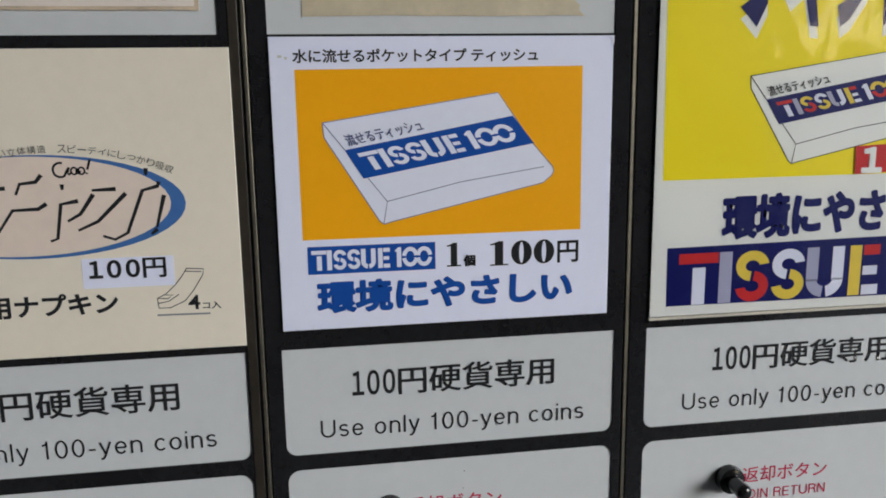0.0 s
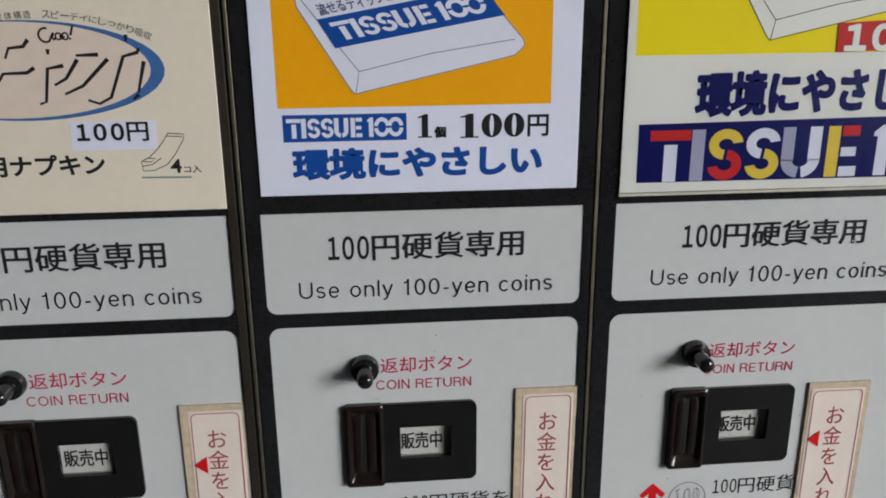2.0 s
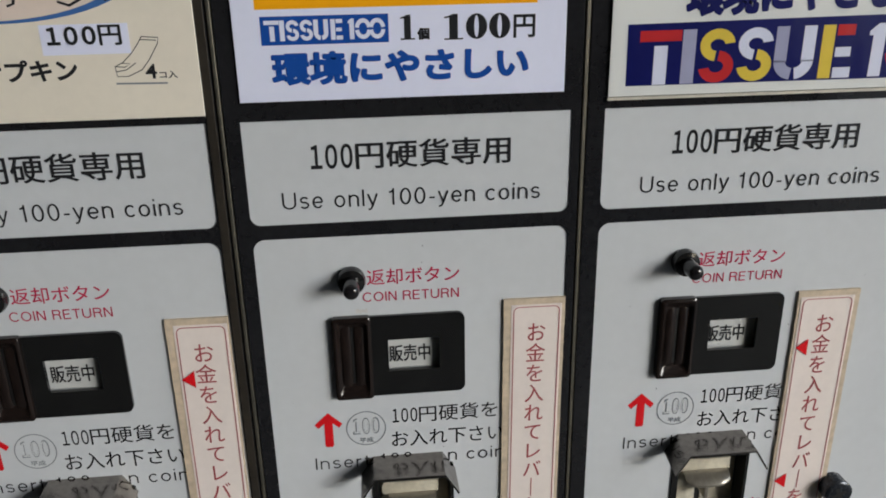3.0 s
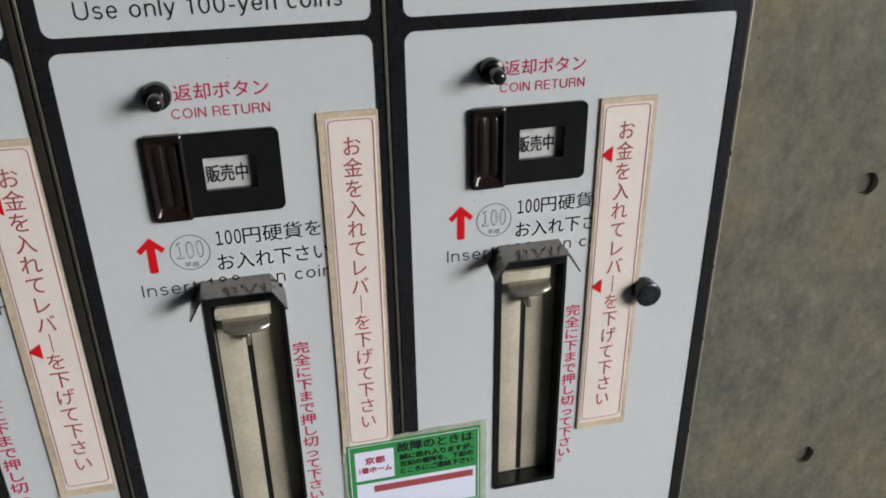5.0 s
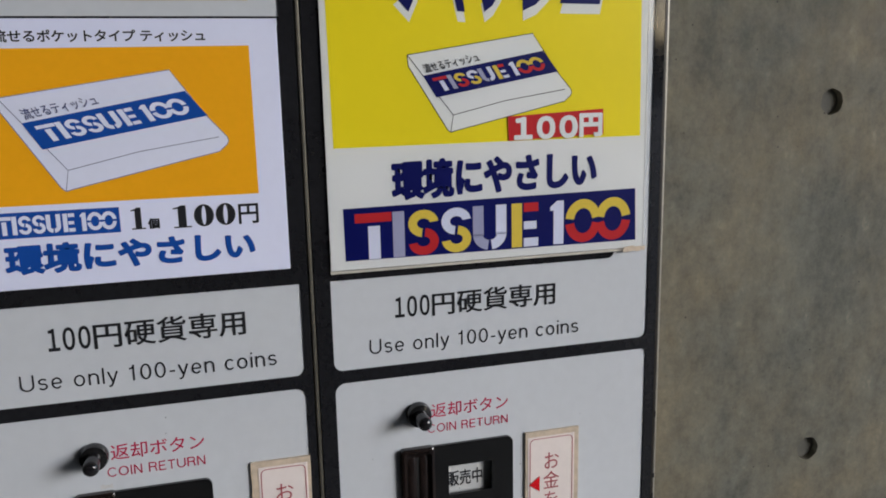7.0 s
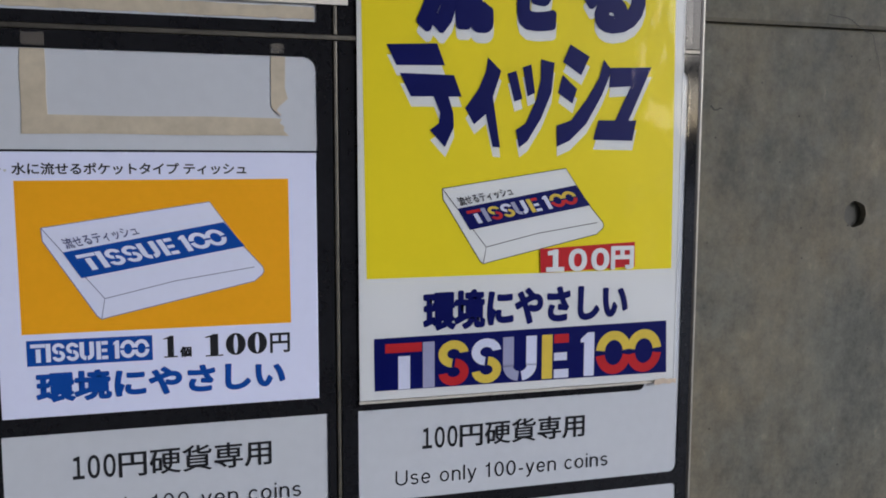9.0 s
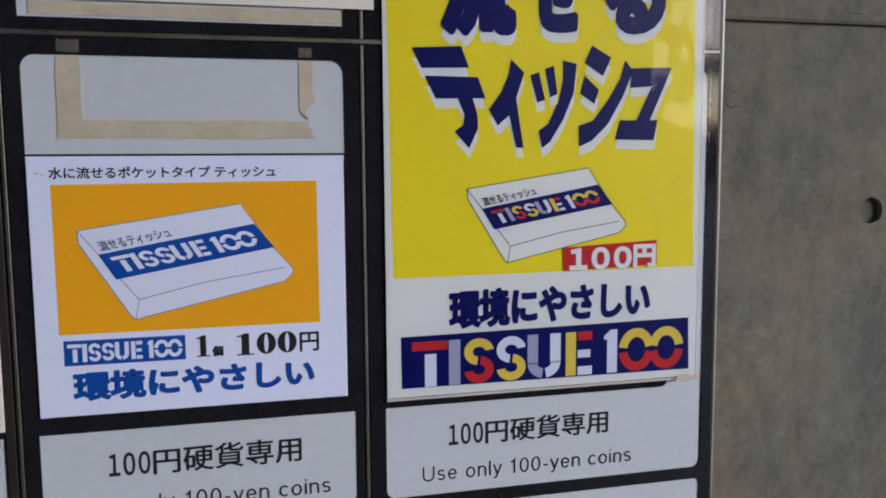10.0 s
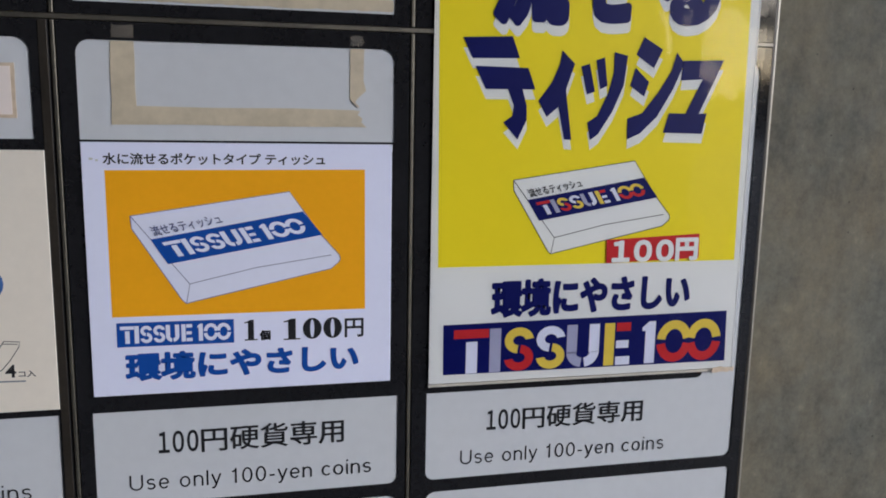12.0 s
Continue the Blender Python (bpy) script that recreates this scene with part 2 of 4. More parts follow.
def prism(pts, d0, d1, bm=None, bevel=0.0):
    """A slab with that outline from depth d0 to d1, its front edge eased."""
    bm = bm or bmesh.new()
    back = [bm.verts.new((x, -d0, z)) for x, z in pts]
    front = [bm.verts.new((x, -d1, z)) for x, z in pts]
    f = bm.faces.new(front)
    bm.faces.new(back[::-1])
    for k in range(len(pts)):
        j = (k + 1) % len(pts)
        bm.faces.new((back[k], back[j], front[j], front[k]))
    if bevel:
        bmesh.ops.bevel(bm, geom=list(f.edges), offset=bevel, segments=2, affect="EDGES", profile=0.5)
    return bm


def slab(x0, x1, z0, z1, d0, d1, bevel=0.0, bm=None, **corners):
    return prism(rounded(x0, x1, z0, z1, **corners), d0, d1, bm, bevel)


def box(x0, x1, y0, y1, z0, z1, bm=None):
    bm = bm or bmesh.new()
    r = bmesh.ops.create_cube(bm, size=1)
    bmesh.ops.transform(bm, verts=r["verts"], matrix=Matrix.Translation(((x0 + x1) / 2, (y0 + y1) / 2, (z0 + z1) / 2)) @ Matrix.Diagonal((x1 - x0, y1 - y0, z1 - z0, 1)))
    return bm


def flat(polys, d):
    """Ink: thin flat shapes at depth d."""
    bm = bmesh.new()
    for pts in polys:
        bm.faces.new([bm.verts.new((x, -d, z)) for x, z in pts])
    bmesh.ops.remove_doubles(bm, verts=bm.verts, dist=0.000002)
    for f in bm.faces:
        f.normal_update()
        if f.normal.y > 0:
            f.normal_flip()
    return bm


def ribbon(pts, w, w1=None):
    """Quads along a line, as wide as w (to w1 at its end)."""
    out, n = [], len(pts)
    w1 = w if w1 is None else w1
    side = []
    for k, (x, z) in enumerate(pts):
        a, b = pts[max(0, k - 1)], pts[min(n - 1, k + 1)]
        dx, dz = b[0] - a[0], b[1] - a[1]
        s = math.hypot(dx, dz) or 1
        h = (w + (w1 - w) * k / max(1, n - 1)) / 2
        side.append(((x - dz / s * h, z + dx / s * h), (x + dz / s * h, z - dx / s * h)))
    for a, b in zip(side, side[1:]):
        out.append((a[0], a[1], b[1], b[0]))
    return out


def arc(cx, cz, rx, rz, a0, a1, n=16):
    return [(cx + rx * math.cos(radians(a0 + (a1 - a0) * k / n)), cz + rz * math.sin(radians(a0 + (a1 - a0) * k / n))) for k in range(n + 1)]


def band(cx, cz, rx, rz, w, a0, a1, n=14):
    o, i = arc(cx, cz, rx, rz, a0, a1, n), arc(cx, cz, rx - w, rz - w, a0, a1, n)
    return [(o[k], i[k], i[k + 1], o[k + 1]) for k in range(n)]


def frame_lines(x0, x1, z0, z1, w, r):
    pts = rounded(x0, x1, z0, z1, r, r, r, r)
    return ribbon(pts + pts[:2], w)


def mapped(polys, o, u, v):
    """Shapes from the unit square, laid onto the corner o with the sides u and v."""
    return [[(o[0] + a * u[0] + b * v[0], o[1] + a * u[1] + b * v[1]) for a, b in p] for p in polys]


def words(text, x0, x1, z0, z1, d, bold=0.0, shear=0.0, u=None, v=None, upright=False, fat=0.0, space=1.0):
    """Lettering that fills the box x0..x1, z0..z1 (or lies along u and v from x0, z0)."""
    cu = bpy.data.curves.new("lettering", "FONT")
    cu.body = "\n".join(text) if upright else text
    cu.align_x, cu.offset, cu.shear, cu.resolution_u = "CENTER" if upright else "LEFT", bold, shear, 4
    cu.space_character = space
    if upright:
        cu.space_line = 1.02
    ob = new("lettering", cu)
    me = bpy.data.meshes.new_from_object(ob.evaluated_get(bpy.context.evaluated_depsgraph_get()))
    bpy.data.objects.remove(ob)
    bpy.data.curves.remove(cu)
    co = np.empty(len(me.vertices) * 3)
    me.vertices.foreach_get("co", co)
    co = co.reshape(-1, 3)
    lo, hi = co.min(0), co.max(0)
    a, b = (co[:, 0] - lo[0]) / (hi[0] - lo[0]), (co[:, 1] - lo[1]) / (hi[1] - lo[1])
    u, v = u or (x1 - x0, 0), v or (0, z1 - z0)
    put = np.stack([x0 + a * u[0] + b * v[0], np.full(len(a), -d), z0 + a * u[1] + b * v[1]], 1)
    me.vertices.foreach_set("co", put.ravel())
    me.materials.clear()
    me.update()
    if not fat:
        return me
    # heavy type: the same letters laid a hair apart all round
    bm = bmesh.new()
    for i in range(15):
        a = 2 * math.pi * i / 14
        r = fat if i < 14 else 0
        shift = Matrix.Translation((r * math.cos(a), -0.000012 * i, r * math.sin(a)))
        cut = bmesh.new()
        cut.from_mesh(me)
        cut.transform(shift)
        copy = bpy.data.meshes.new("copy")
        cut.to_mesh(copy)
        cut.free()
        bm.from_mesh(copy)
        bpy.data.meshes.remove(copy)
    bm.to_mesh(me)
    bm.free()
    return me


def ellipse(cx, cz, rx, rz, a0=0.0, a1=360.0, n=20):
    return arc(cx, cz, rx, rz, a0, a1, n)


# plain grotesque letters as centre lines: advance width, then strokes; cap height 1, x-height 0.72
GROTESQUE = {
    " ": (0.22, ()), "-": (0.32, ([(0.02, 0.34), (0.30, 0.34)],)),
    "U": (0.70, ([(0.05, 1.0)] + ellipse(0.35, 0.36, 0.30, 0.31, 180, 360) + [(0.65, 1.0)],)),
    "s": (0.47, (ellipse(0.235, 0.525, 0.175, 0.15, 25, 268) + ellipse(0.235, 0.215, 0.185, 0.165, 88, -155),)),
    "e": (0.54, (ellipse(0.27, 0.36, 0.22, 0.315, 0, 322), [(0.06, 0.36), (0.49, 0.36)])),
    "o": (0.56, (ellipse(0.28, 0.36, 0.23, 0.315),)),
    "c": (0.50, (ellipse(0.27, 0.36, 0.22, 0.315, 42, 318),)),
    "n": (0.52, ([(0.05, 0.0), (0.05, 0.72)], ellipse(0.26, 0.455, 0.21, 0.22, 170, 0) + [(0.47, 0.0)])),
    "r": (0.32, ([(0.05, 0.0), (0.05, 0.72)], [(0.05, 0.44), (0.09, 0.57), (0.17, 0.65), (0.30, 0.67)])),
    "l": (0.10, ([(0.05, 0.0), (0.05, 1.0)],)),
    "i": (0.10, ([(0.05, 0.0), (0.05, 0.72)], [(0.05, 0.88), (0.05, 1.0)])),
    "t": (0.29, ([(0.12, 0.92), (0.12, 0.16), (0.16, 0.07), (0.27, 0.05)], [(0.0, 0.67), (0.27, 0.67)])),
    "y": (0.50, ([(0.02, 0.72), (0.25, 0.04)], [(0.48, 0.72), (0.24, 0.0), (0.18, -0.14), (0.12, -0.20), (0.02, -0.20)])),
    "1": (0.42, ([(0.25, 0.0), (0.25, 1.0)], [(0.25, 0.90), (0.17, 0.80), (0.04, 0.77)])),
    "0": (0.57, (ellipse(0.285, 0.49, 0.235, 0.46),)),
    "C": (0.74, (ellipse(0.40, 0.5, 0.35, 0.45, 40, 320),)), "O": (0.80, (ellipse(0.40, 0.5, 0.35, 0.45),)),
    "I": (0.10, ([(0.05, 0.0), (0.05, 1.0)],)),
    "N": (0.66, ([(0.05, 0.0), (0.05, 1.0)], [(0.06, 0.98), (0.60, 0.02)], [(0.61, 0.0), (0.61, 1.0)])),
    "R": (0.66, ([(0.05, 0.0), (0.05, 1.0)], [(0.05, 0.95), (0.38, 0.95)] + ellipse(0.38, 0.73, 0.21, 0.22, 80, -80) + [(0.38, 0.51), (0.05, 0.51)], [(0.40, 0.50), (0.54, 0.42), (0.57, 0.2), (0.61, 0.0)])),
    "E": (0.57, ([(0.05, 0.0), (0.05, 1.0)], [(0.05, 0.95), (0.55, 0.95)], [(0.05, 0.52), (0.51, 0.52)], [(0.05, 0.05), (0.56, 0.05)])),
    "T": (0.60, ([(0.30, 0.0), (0.30, 0.95)], [(0.0, 0.95), (0.60, 0.95)])),
}


def grotesque(text, x0, x1, z0, cap, d, weight=0.1, gap=0.17):
    """Plain sans-serif lettering from x0 to x1 on the base line z0, with that cap height."""
    width = sum(GROTESQUE[c][0] + gap for c in text) - gap
    sx, at, bm, i = (x1 - x0) / width, x0, bmesh.new(), 0
    for c in text:
        adv, strokes = GROTESQUE[c]
        for line in strokes:
            i += 1
            for quad in ribbon([(at + x * sx, z0 + z * cap) for x, z in line], weight * cap):
                bm.faces.new([bm.verts.new((x, -d - 0.000006 * i, z)) for x, z in quad])
        at += (adv + gap) * sx
    bmesh.ops.remove_doubles(bm, verts=bm.verts, dist=0.000002)
    me = bpy.data.meshes.new("lettering")
    bm.to_mesh(me)
    bm.free()
    return me


def plate_with_window(outer, inner, d0, d1, bevel=0.0):
    """A slab with that outline and one or more openings through it."""
    bm = bmesh.new()
    edges = []
    for pts in (outer, *(inner if isinstance(inner[0], list) else [inner])):
        vs = [bm.verts.new((x, -d0, z)) for x, z in pts]
        edges += [bm.edges.new((vs[k], vs[(k + 1) % len(vs)])) for k in range(len(vs))]
    bmesh.ops.triangle_fill(bm, edges=edges, use_beauty=True)
    ext = bmesh.ops.extrude_face_region(bm, geom=bm.faces[:])
    bmesh.ops.translate(bm, verts=[v for v in ext["geom"] if isinstance(v, bmesh.types.BMVert)], vec=(0, d0 - d1, 0))
    return bm


def fat_digits(text, x0, x1, z0, z1):
    """Fat-face figures 1 and 0: heavy stems, hairline serifs and narrow eyes."""
    n = len(text)
    w, out = (x1 - x0) / n, []
    for k, ch in enumerate(text):
        a, b, h = x0 + k * w + 0.04 * w, x0 + (k + 1) * w - 0.04 * w, z1 - z0
        m, half = (a + b) / 2, (b - a) / 2
        if ch == "1":
            out += [[(m - 0.38 * half, z0 + 0.06 * h), (m + 0.42 * half, z0 + 0.06 * h), (m + 0.42 * half, z1), (m - 0.05 * half, z1), (m - 0.38 * half, z1 - 0.06 * h)],
                    [(m - 0.85 * half, z0), (m + 0.9 * half, z0), (m + 0.9 * half, z0 + 0.06 * h), (m - 0.85 * half, z0 + 0.06 * h)],
                    [(m - 0.85 * half, z1 - 0.16 * h), (m - 0.38 * half, z1 - 0.14 * h), (m - 0.38 * half, z1 - 0.06 * h), (m - 0.85 * half, z1 - 0.11 * h)]]
        else:
            o, i = arc(m, (z0 + z1) / 2, half, h / 2, 0, 360, 28), arc(m, (z0 + z1) / 2, half * 0.22, h * 0.43, 0, 360, 28)
            out += [(o[j], i[j], i[j + 1], o[j + 1]) for j in range(28)]
    return out


def lathe(profile, n=20):
    """A turned solid about the -y axis, from rows of (radius, depth)."""
    bm = bmesh.new()
    rings = [[bm.verts.new((r * math.cos(2 * math.pi * k / n), -d, r * math.sin(2 * math.pi * k / n))) for k in range(n)] for r, d in profile]
    for a, b in zip(rings, rings[1:]):
        for k in range(n):
            bm.faces.new((a[k], a[(k + 1) % n], b[(k + 1) % n], b[k]))
    bm.faces.new(rings[0][::-1]), bm.faces.new(rings[-1])
    return bm


def stencil_logo():
    """Stencil-cut shapes of the tissue mark by colour, in a unit square."""
    s = {"a": [], "b": [], "c": [], "d": []}  # white, red, yellow, lilac
    rect = lambda x0, x1, z0, z1: [(x0, z0), (x1, z0), (x1, z1), (x0, z1)]
    s["b"] += [rect(0, 77, 80, 100), rect(370, 404, 80, 100)]
    s["a"] += [rect(27, 52, 0, 72), rect(370, 404, 0, 20), rect(370, 400, 40, 58), [(432, 78), (440, 78), (440, 0), (464, 0), (464, 100), (448, 100), (432, 86)], rect(306, 330, 34, 100)]
    s["d"] += [rect(79, 104, 0, 100), rect(254, 278, 34, 100)]
    s["c"] += [rect(342, 366, 0, 100)]
    for cx, top, low in ((145, "c", "b"), (217, "a", "c")):
        s[top] += band(cx, 70, 33, 30, 19, 8, 262)
        s[low] += band(cx, 30, 33, 30, 19, 82, -172)
    s["d"] += band(292, 36, 38, 36, 22, 180, 262)
    s["a"] += band(292, 36, 38, 36, 22, 278, 360)
    for cx, cut in ((511, min), (584, max)):
        for key, a0, a1 in (("c", 8, 172), ("b", 188, 352)):
            s[key] += [[(cut(x, 547.5), z) for x, z in q] for q in band(cx, 50, 43, 50, 21, a0, a1, 22) if any(cut(x, 547.5) == x for x, z in q)]
    return {k: [[(x / 627, z / 100) for x, z in p] for p in v] for k, v in s.items()}


LOGO = stencil_logo()


def logo_prints(o, u, v, d, parent, one_colour=None, name="mark"):
    if one_colour:
        # one part to each letter of the mark
        ends, shapes = [78, 108, 181, 252, 334, 410, 466, 547.6, 640], sum(LOGO.values(), [])
        for a, b in zip([-1] + ends, ends):
            letter = [p for p in shapes if a <= 627 * sum(x for x, z in p) / len(p) < b]
            part(name + "_letter", flat(mapped(letter, o, u, v), d), one_colour, parent)
        return
    for key, m in (("a", PRINT_WHITE), ("b", POSTER_RED), ("c", PRINT_YELLOW), ("d", PRINT_LILAC)):
        part(name, flat(mapped(LOGO[key], o, u, v), d), m, parent)


# ---- setting: concrete wall, paving, canopy and the far side ----
WALL_Y, HOLE_X, HOLES = 0.42, 0.882, (0.450, 0.911, 1.375)


def wall_front():
    """The wall's face with round tie holes let into it and a casting joint."""
    bm = bmesh.new()
    q = 0.06

    def sheet(x0, x1, z0, z1):
        bm.faces.new([bm.verts.new((x, WALL_Y, z)) for x, z in ((x0, z0), (x1, z0), (x1, z1), (x0, z1))])

    joint = 1.597
    sheet(-4, HOLE_X - q, 0, joint), sheet(HOLE_X + q, 9, 0, joint)
    z = 0
    for hz in HOLES:
        sheet(HOLE_X - q, HOLE_X + q, z, hz - q)
        z = hz + q
        n, r = 32, 0.0162
        rim, inner, deep = [], [], []
        for k in range(n):
            c, s = math.cos(2 * math.pi * k / n), math.sin(2 * math.pi * k / n)
            big = q / max(abs(c), abs(s))
            rough = 1 + 0.03 * math.sin(5 * k + hz * 9)
            rim.append(bm.verts.new((HOLE_X + big * c, WALL_Y, hz + big * s)))
            inner.append(bm.verts.new((HOLE_X + r * rough * c, WALL_Y, hz + r * rough * s)))
            deep.append(bm.verts.new((HOLE_X + r * 0.96 * c, WALL_Y + 0.012, hz + r * 0.96 * s)))
        for k in range(n):
            j = (k + 1) % n
            bm.faces.new((rim[k], rim[j], inner[j], inner[k])), bm.faces.new((inner[k], inner[j], deep[j], deep[k]))
    sheet(HOLE_X - q, HOLE_X + q, z, joint)
    # the joint is a shallow step back, then the next lift of concrete
    for y0, y1, z0, z1 in ((WALL_Y, WALL_Y + 0.008, joint, joint + 0.0005), (WALL_Y + 0.008, WALL_Y + 0.008, joint + 0.0005, joint + 0.0045), (WALL_Y + 0.008, WALL_Y + 0.002, joint + 0.0045, joint + 0.005), (WALL_Y + 0.002, WALL_Y, joint + 0.005, joint + 0.009), (WALL_Y, WALL_Y, joint + 0.009, 3.2)):
        bm.faces.new([bm.verts.new(p) for p in ((-4, y0, z0), (9, y0, z0), (9, y1, z1), (-4, y1, z1))])
    box(-4, 9, WALL_Y + 0.03, WALL_Y + 0.25, 0, 3.2, bm)
    return bm


wall = part("wall_north", wall_front(), CONCRETE)
tagged(wall, "grey cast concrete wall with round tie holes", "wall", kind="structure")
for hz in HOLES:
    plug = lathe([(0.0156, -0.0125), (0.0156, -0.0090), (0.012, -0.0084)], 24)
    link("tie_hole_plug", to_mesh(plug), HOLE, wall, "", (HOLE_X, WALL_Y, hz))
rng = random.Random(4)
line = [(0.828, 1.617)]
for gx, gz, steps in ((0.855, 1.614, 3), (0.893, 1.595, 5), (0.901, 1.570, 4), (0.908, 1.546, 3)):
    x, z = line[-1]
    line += [(x + (gx - x) * k / steps + rng.uniform(-1, 1) * 0.0012, z + (gz - z) * k / steps + rng.uniform(-1, 1) * 0.0012) for k in range(1, steps + 1)]
link("crack", to_mesh(flat(ribbon(line, 0.0011, 0.0006), 0)), CRACK, wall, "", (0, WALL_Y - 0.0006, 0))
nick = [(0.672, 1.505), (0.677, 1.500), (0.681, 1.5005), (0.685, 1.5025), (0.688, 1.501)]
link("chip", to_mesh(flat(ribbon(nick, 0.0022, 0.0012), 0)), CRACK, wall, "", (0, WALL_Y - 0.0006, 0))

tagged(part("floor", box(-300, 300, -300, 0.67, -0.2, 0.0), FLOOR), "grey paved platform floor", "floor", kind="structure")
tagged(part("ceiling", box(-4, 3.4, -4.3, 0.67, 3.2, 3.35), ROOF), "grey sheet canopy over the machine", "ceiling", kind="structure")
tagged(part("wall_south", box(-4, 2.72, -4.3, -4.05, 0.0, 3.2), DARK_WALL), "dark plain wall across the passage", "wall", kind="structure")
tagged(part("wall_west", box(-4.2, -4.0, -4.3, 0.67, 0.0, 3.2), PALE_CONCRETE), "plain pale concrete side wall", "wall", kind="structure")
tagged(part("backdrop", box(-40, 110, -60.4, -60, 0.0, 4.6), DARK_WALL), "dark far side beyond the tracks", "backdrop", kind="structure")
tagged(part("trim_beam", box(2.9, 20, -12.2, -12.0, 2.84, 3.2), STEEL_DARK), "dark steel beam of the far canopy", "beam", kind="structure")
for px in (9.4, 13.9):
    tagged(part("trim_post", box(px, px + 0.2, -12.2, -12.0, 0.0, 2.84), STEEL_DARK), "dark steel post of the far canopy", "post", kind="structure")

# ---- the vending machine ----
PITCH = 0.18
machine = tagged(new("vending_machine"), "black and white coin-operated tissue vending machine against concrete wall", "vending machine")
machine.empty_display_size = 0.1
part("cabinet", box(-0.192, 0.3975, 0.013, 0.417, 0.0, 1.86), CABINET, machine, "grey enamelled steel cabinet")
RAIL, FOOT, HEAD = 1.5028, 0.62, 1.82
FIELDS = {-1: (-0.171, -0.0072), 0: (0.0090, 0.1722), 1: (0.1888, 0.3880)}
DOORS = ((-0.1785, -0.0018), (0.0018, 0.1764), (0.1800, 0.3944))
def window(k):
    """The openings of a column: the sale window and the lever track."""
    x = k * PITCH
    return [rounded(0.0738 + x, 0.1045 + x, 1.1575, 1.1800), rounded(0.0660 + x, 0.1084 + x, 0.9080, 1.0868)]


for k, (x0, x1) in enumerate(DOORS):
    part("front_panel", plate_with_window(rounded(x0, x1, FOOT, RAIL - 0.0016), window(k - 1), -0.012, 0.0), BLACK, machine, "glossy black acrylic panel")
    part("upper_panel", slab(x0, x1, RAIL + 0.0016, HEAD, -0.012, 0.0, 0.0006), BLACK, machine, "glossy black acrylic panel")
MASK = 0.0012


def field_outlines(k):
    """The openings of the black mask in column k, below the rail."""
    x0, x1 = FIELDS[k]
    low = rounded(x0, x1, 0.66, 1.2393, tl=0.0062, tr=0.0062 if k < 1 else 0.003)
    if k < 1:
        return [low, rounded(x0, x1, 1.2468, 1.3002, bl=0.0052, br=0.0052), rounded(x0 + 0.001, x1 - 0.0035, 1.4436, 1.4925, tl=0.007, tr=0.007)]
    # the end column is wider: its white goes on up beside the display
    side = rounded(x0, x1, 1.2468, 1.30, bl=0.0052, br=0.0052)[:14] + [(x1, 1.4865)] + arc(x1 - 0.007, 1.4855, 0.007, 0.007, 0, 90, 6) + arc(x0 + 0.008, 1.4855, 0.007, 0.007, 90, 180, 6)
    return [low, side + [(x0 + 0.001, 1.4436), (0.3642, 1.4436)] + arc(0.3598, 1.3046, 0.0044, 0.0044, 0, -90, 6) + [(x0, 1.3002)]]


for k, (x0, x1) in enumerate(DOORS):
    part("mask", plate_with_window(rounded(x0, x1, FOOT, RAIL - 0.0016), field_outlines(k - 1), 0.0, MASK), BLACK, machine, "glossy black acrylic surround")
    a, b = FIELDS[k - 1]
    part("mask", plate_with_window(rounded(x0, x1, RAIL + 0.0016, HEAD), rounded(a + 0.001, b - 0.0035, 1.5105, 1.72, bl=0.006 if k != 1 else 0.0, br=0.006 if k != 1 else 0.0), 0.0, MASK), BLACK, machine, "glossy black acrylic surround")
# dark brown strip laid over the left door's right border only
part("brown_border_strip", slab(-0.0064, -0.0022, FOOT, RAIL - 0.0016, MASK, MASK + 0.0004, 0.0002), EDGE_BROWN, machine, "dark brown strip along the door border")
part("kick_plate", slab(-0.1785, 0.3944, 0.0, FOOT - 0.003, -0.012, -0.001), CABINET, machine)
part("rail", slab(-0.1785, 0.3944, RAIL - 0.0013, RAIL + 0.0013, -0.010, 0.0019, 0.0004), ALU, machine, "dull aluminium rail")
for cx in (0.0, 0.1782):
    for z0, z1 in ((FOOT, RAIL - 0.0016), (RAIL + 0.0016, HEAD)):
        part("divider", slab(cx - 0.0016, cx + 0.0016, z0, z1, -0.011, -0.0014), GROOVE, machine, "dull metal strip in the groove")
        part("divider_edge", slab(cx - 0.0010, cx + 0.0010, z0, z1, -0.0014, 0.0012, 0.0004), ALU, machine)
part("edge_trim", slab(0.3948, 0.3966, 0.0, HEAD + 0.03, -0.012, 0.0006, 0.0004), EDGE_BROWN, machine, "dull metal corner trim")
part("edge_trim", slab(0.3968, 0.3979, 0.0, HEAD + 0.03, -0.012, 0.0004), EDGE_BRIGHT, machine, "thin bright metal corner strip")

W0, W1 = 0.0, 0.0004
INKD = 0.0006
for k in FIELDS:
    low, *rest = field_outlines(k)
    part("lower_field", plate_with_window(low, window(k), W0, W1), WHITE, machine, "white backed acrylic field")
    for pts in rest:
        part("label_field" if pts is rest[0] else "upper_field", prism(pts, W0, W1), WHITE, machine, "white backed acrylic field")
    x0, x1 = FIELDS[k]
    part("top_field", slab(x0 + 0.001, x1 - 0.0035, 1.5105, 1.72, W0, W1, bl=0.006 if k else 0.0, br=0.006 if k else 0.0), WHITE, machine, "white backed acrylic field")


MESHES = {}


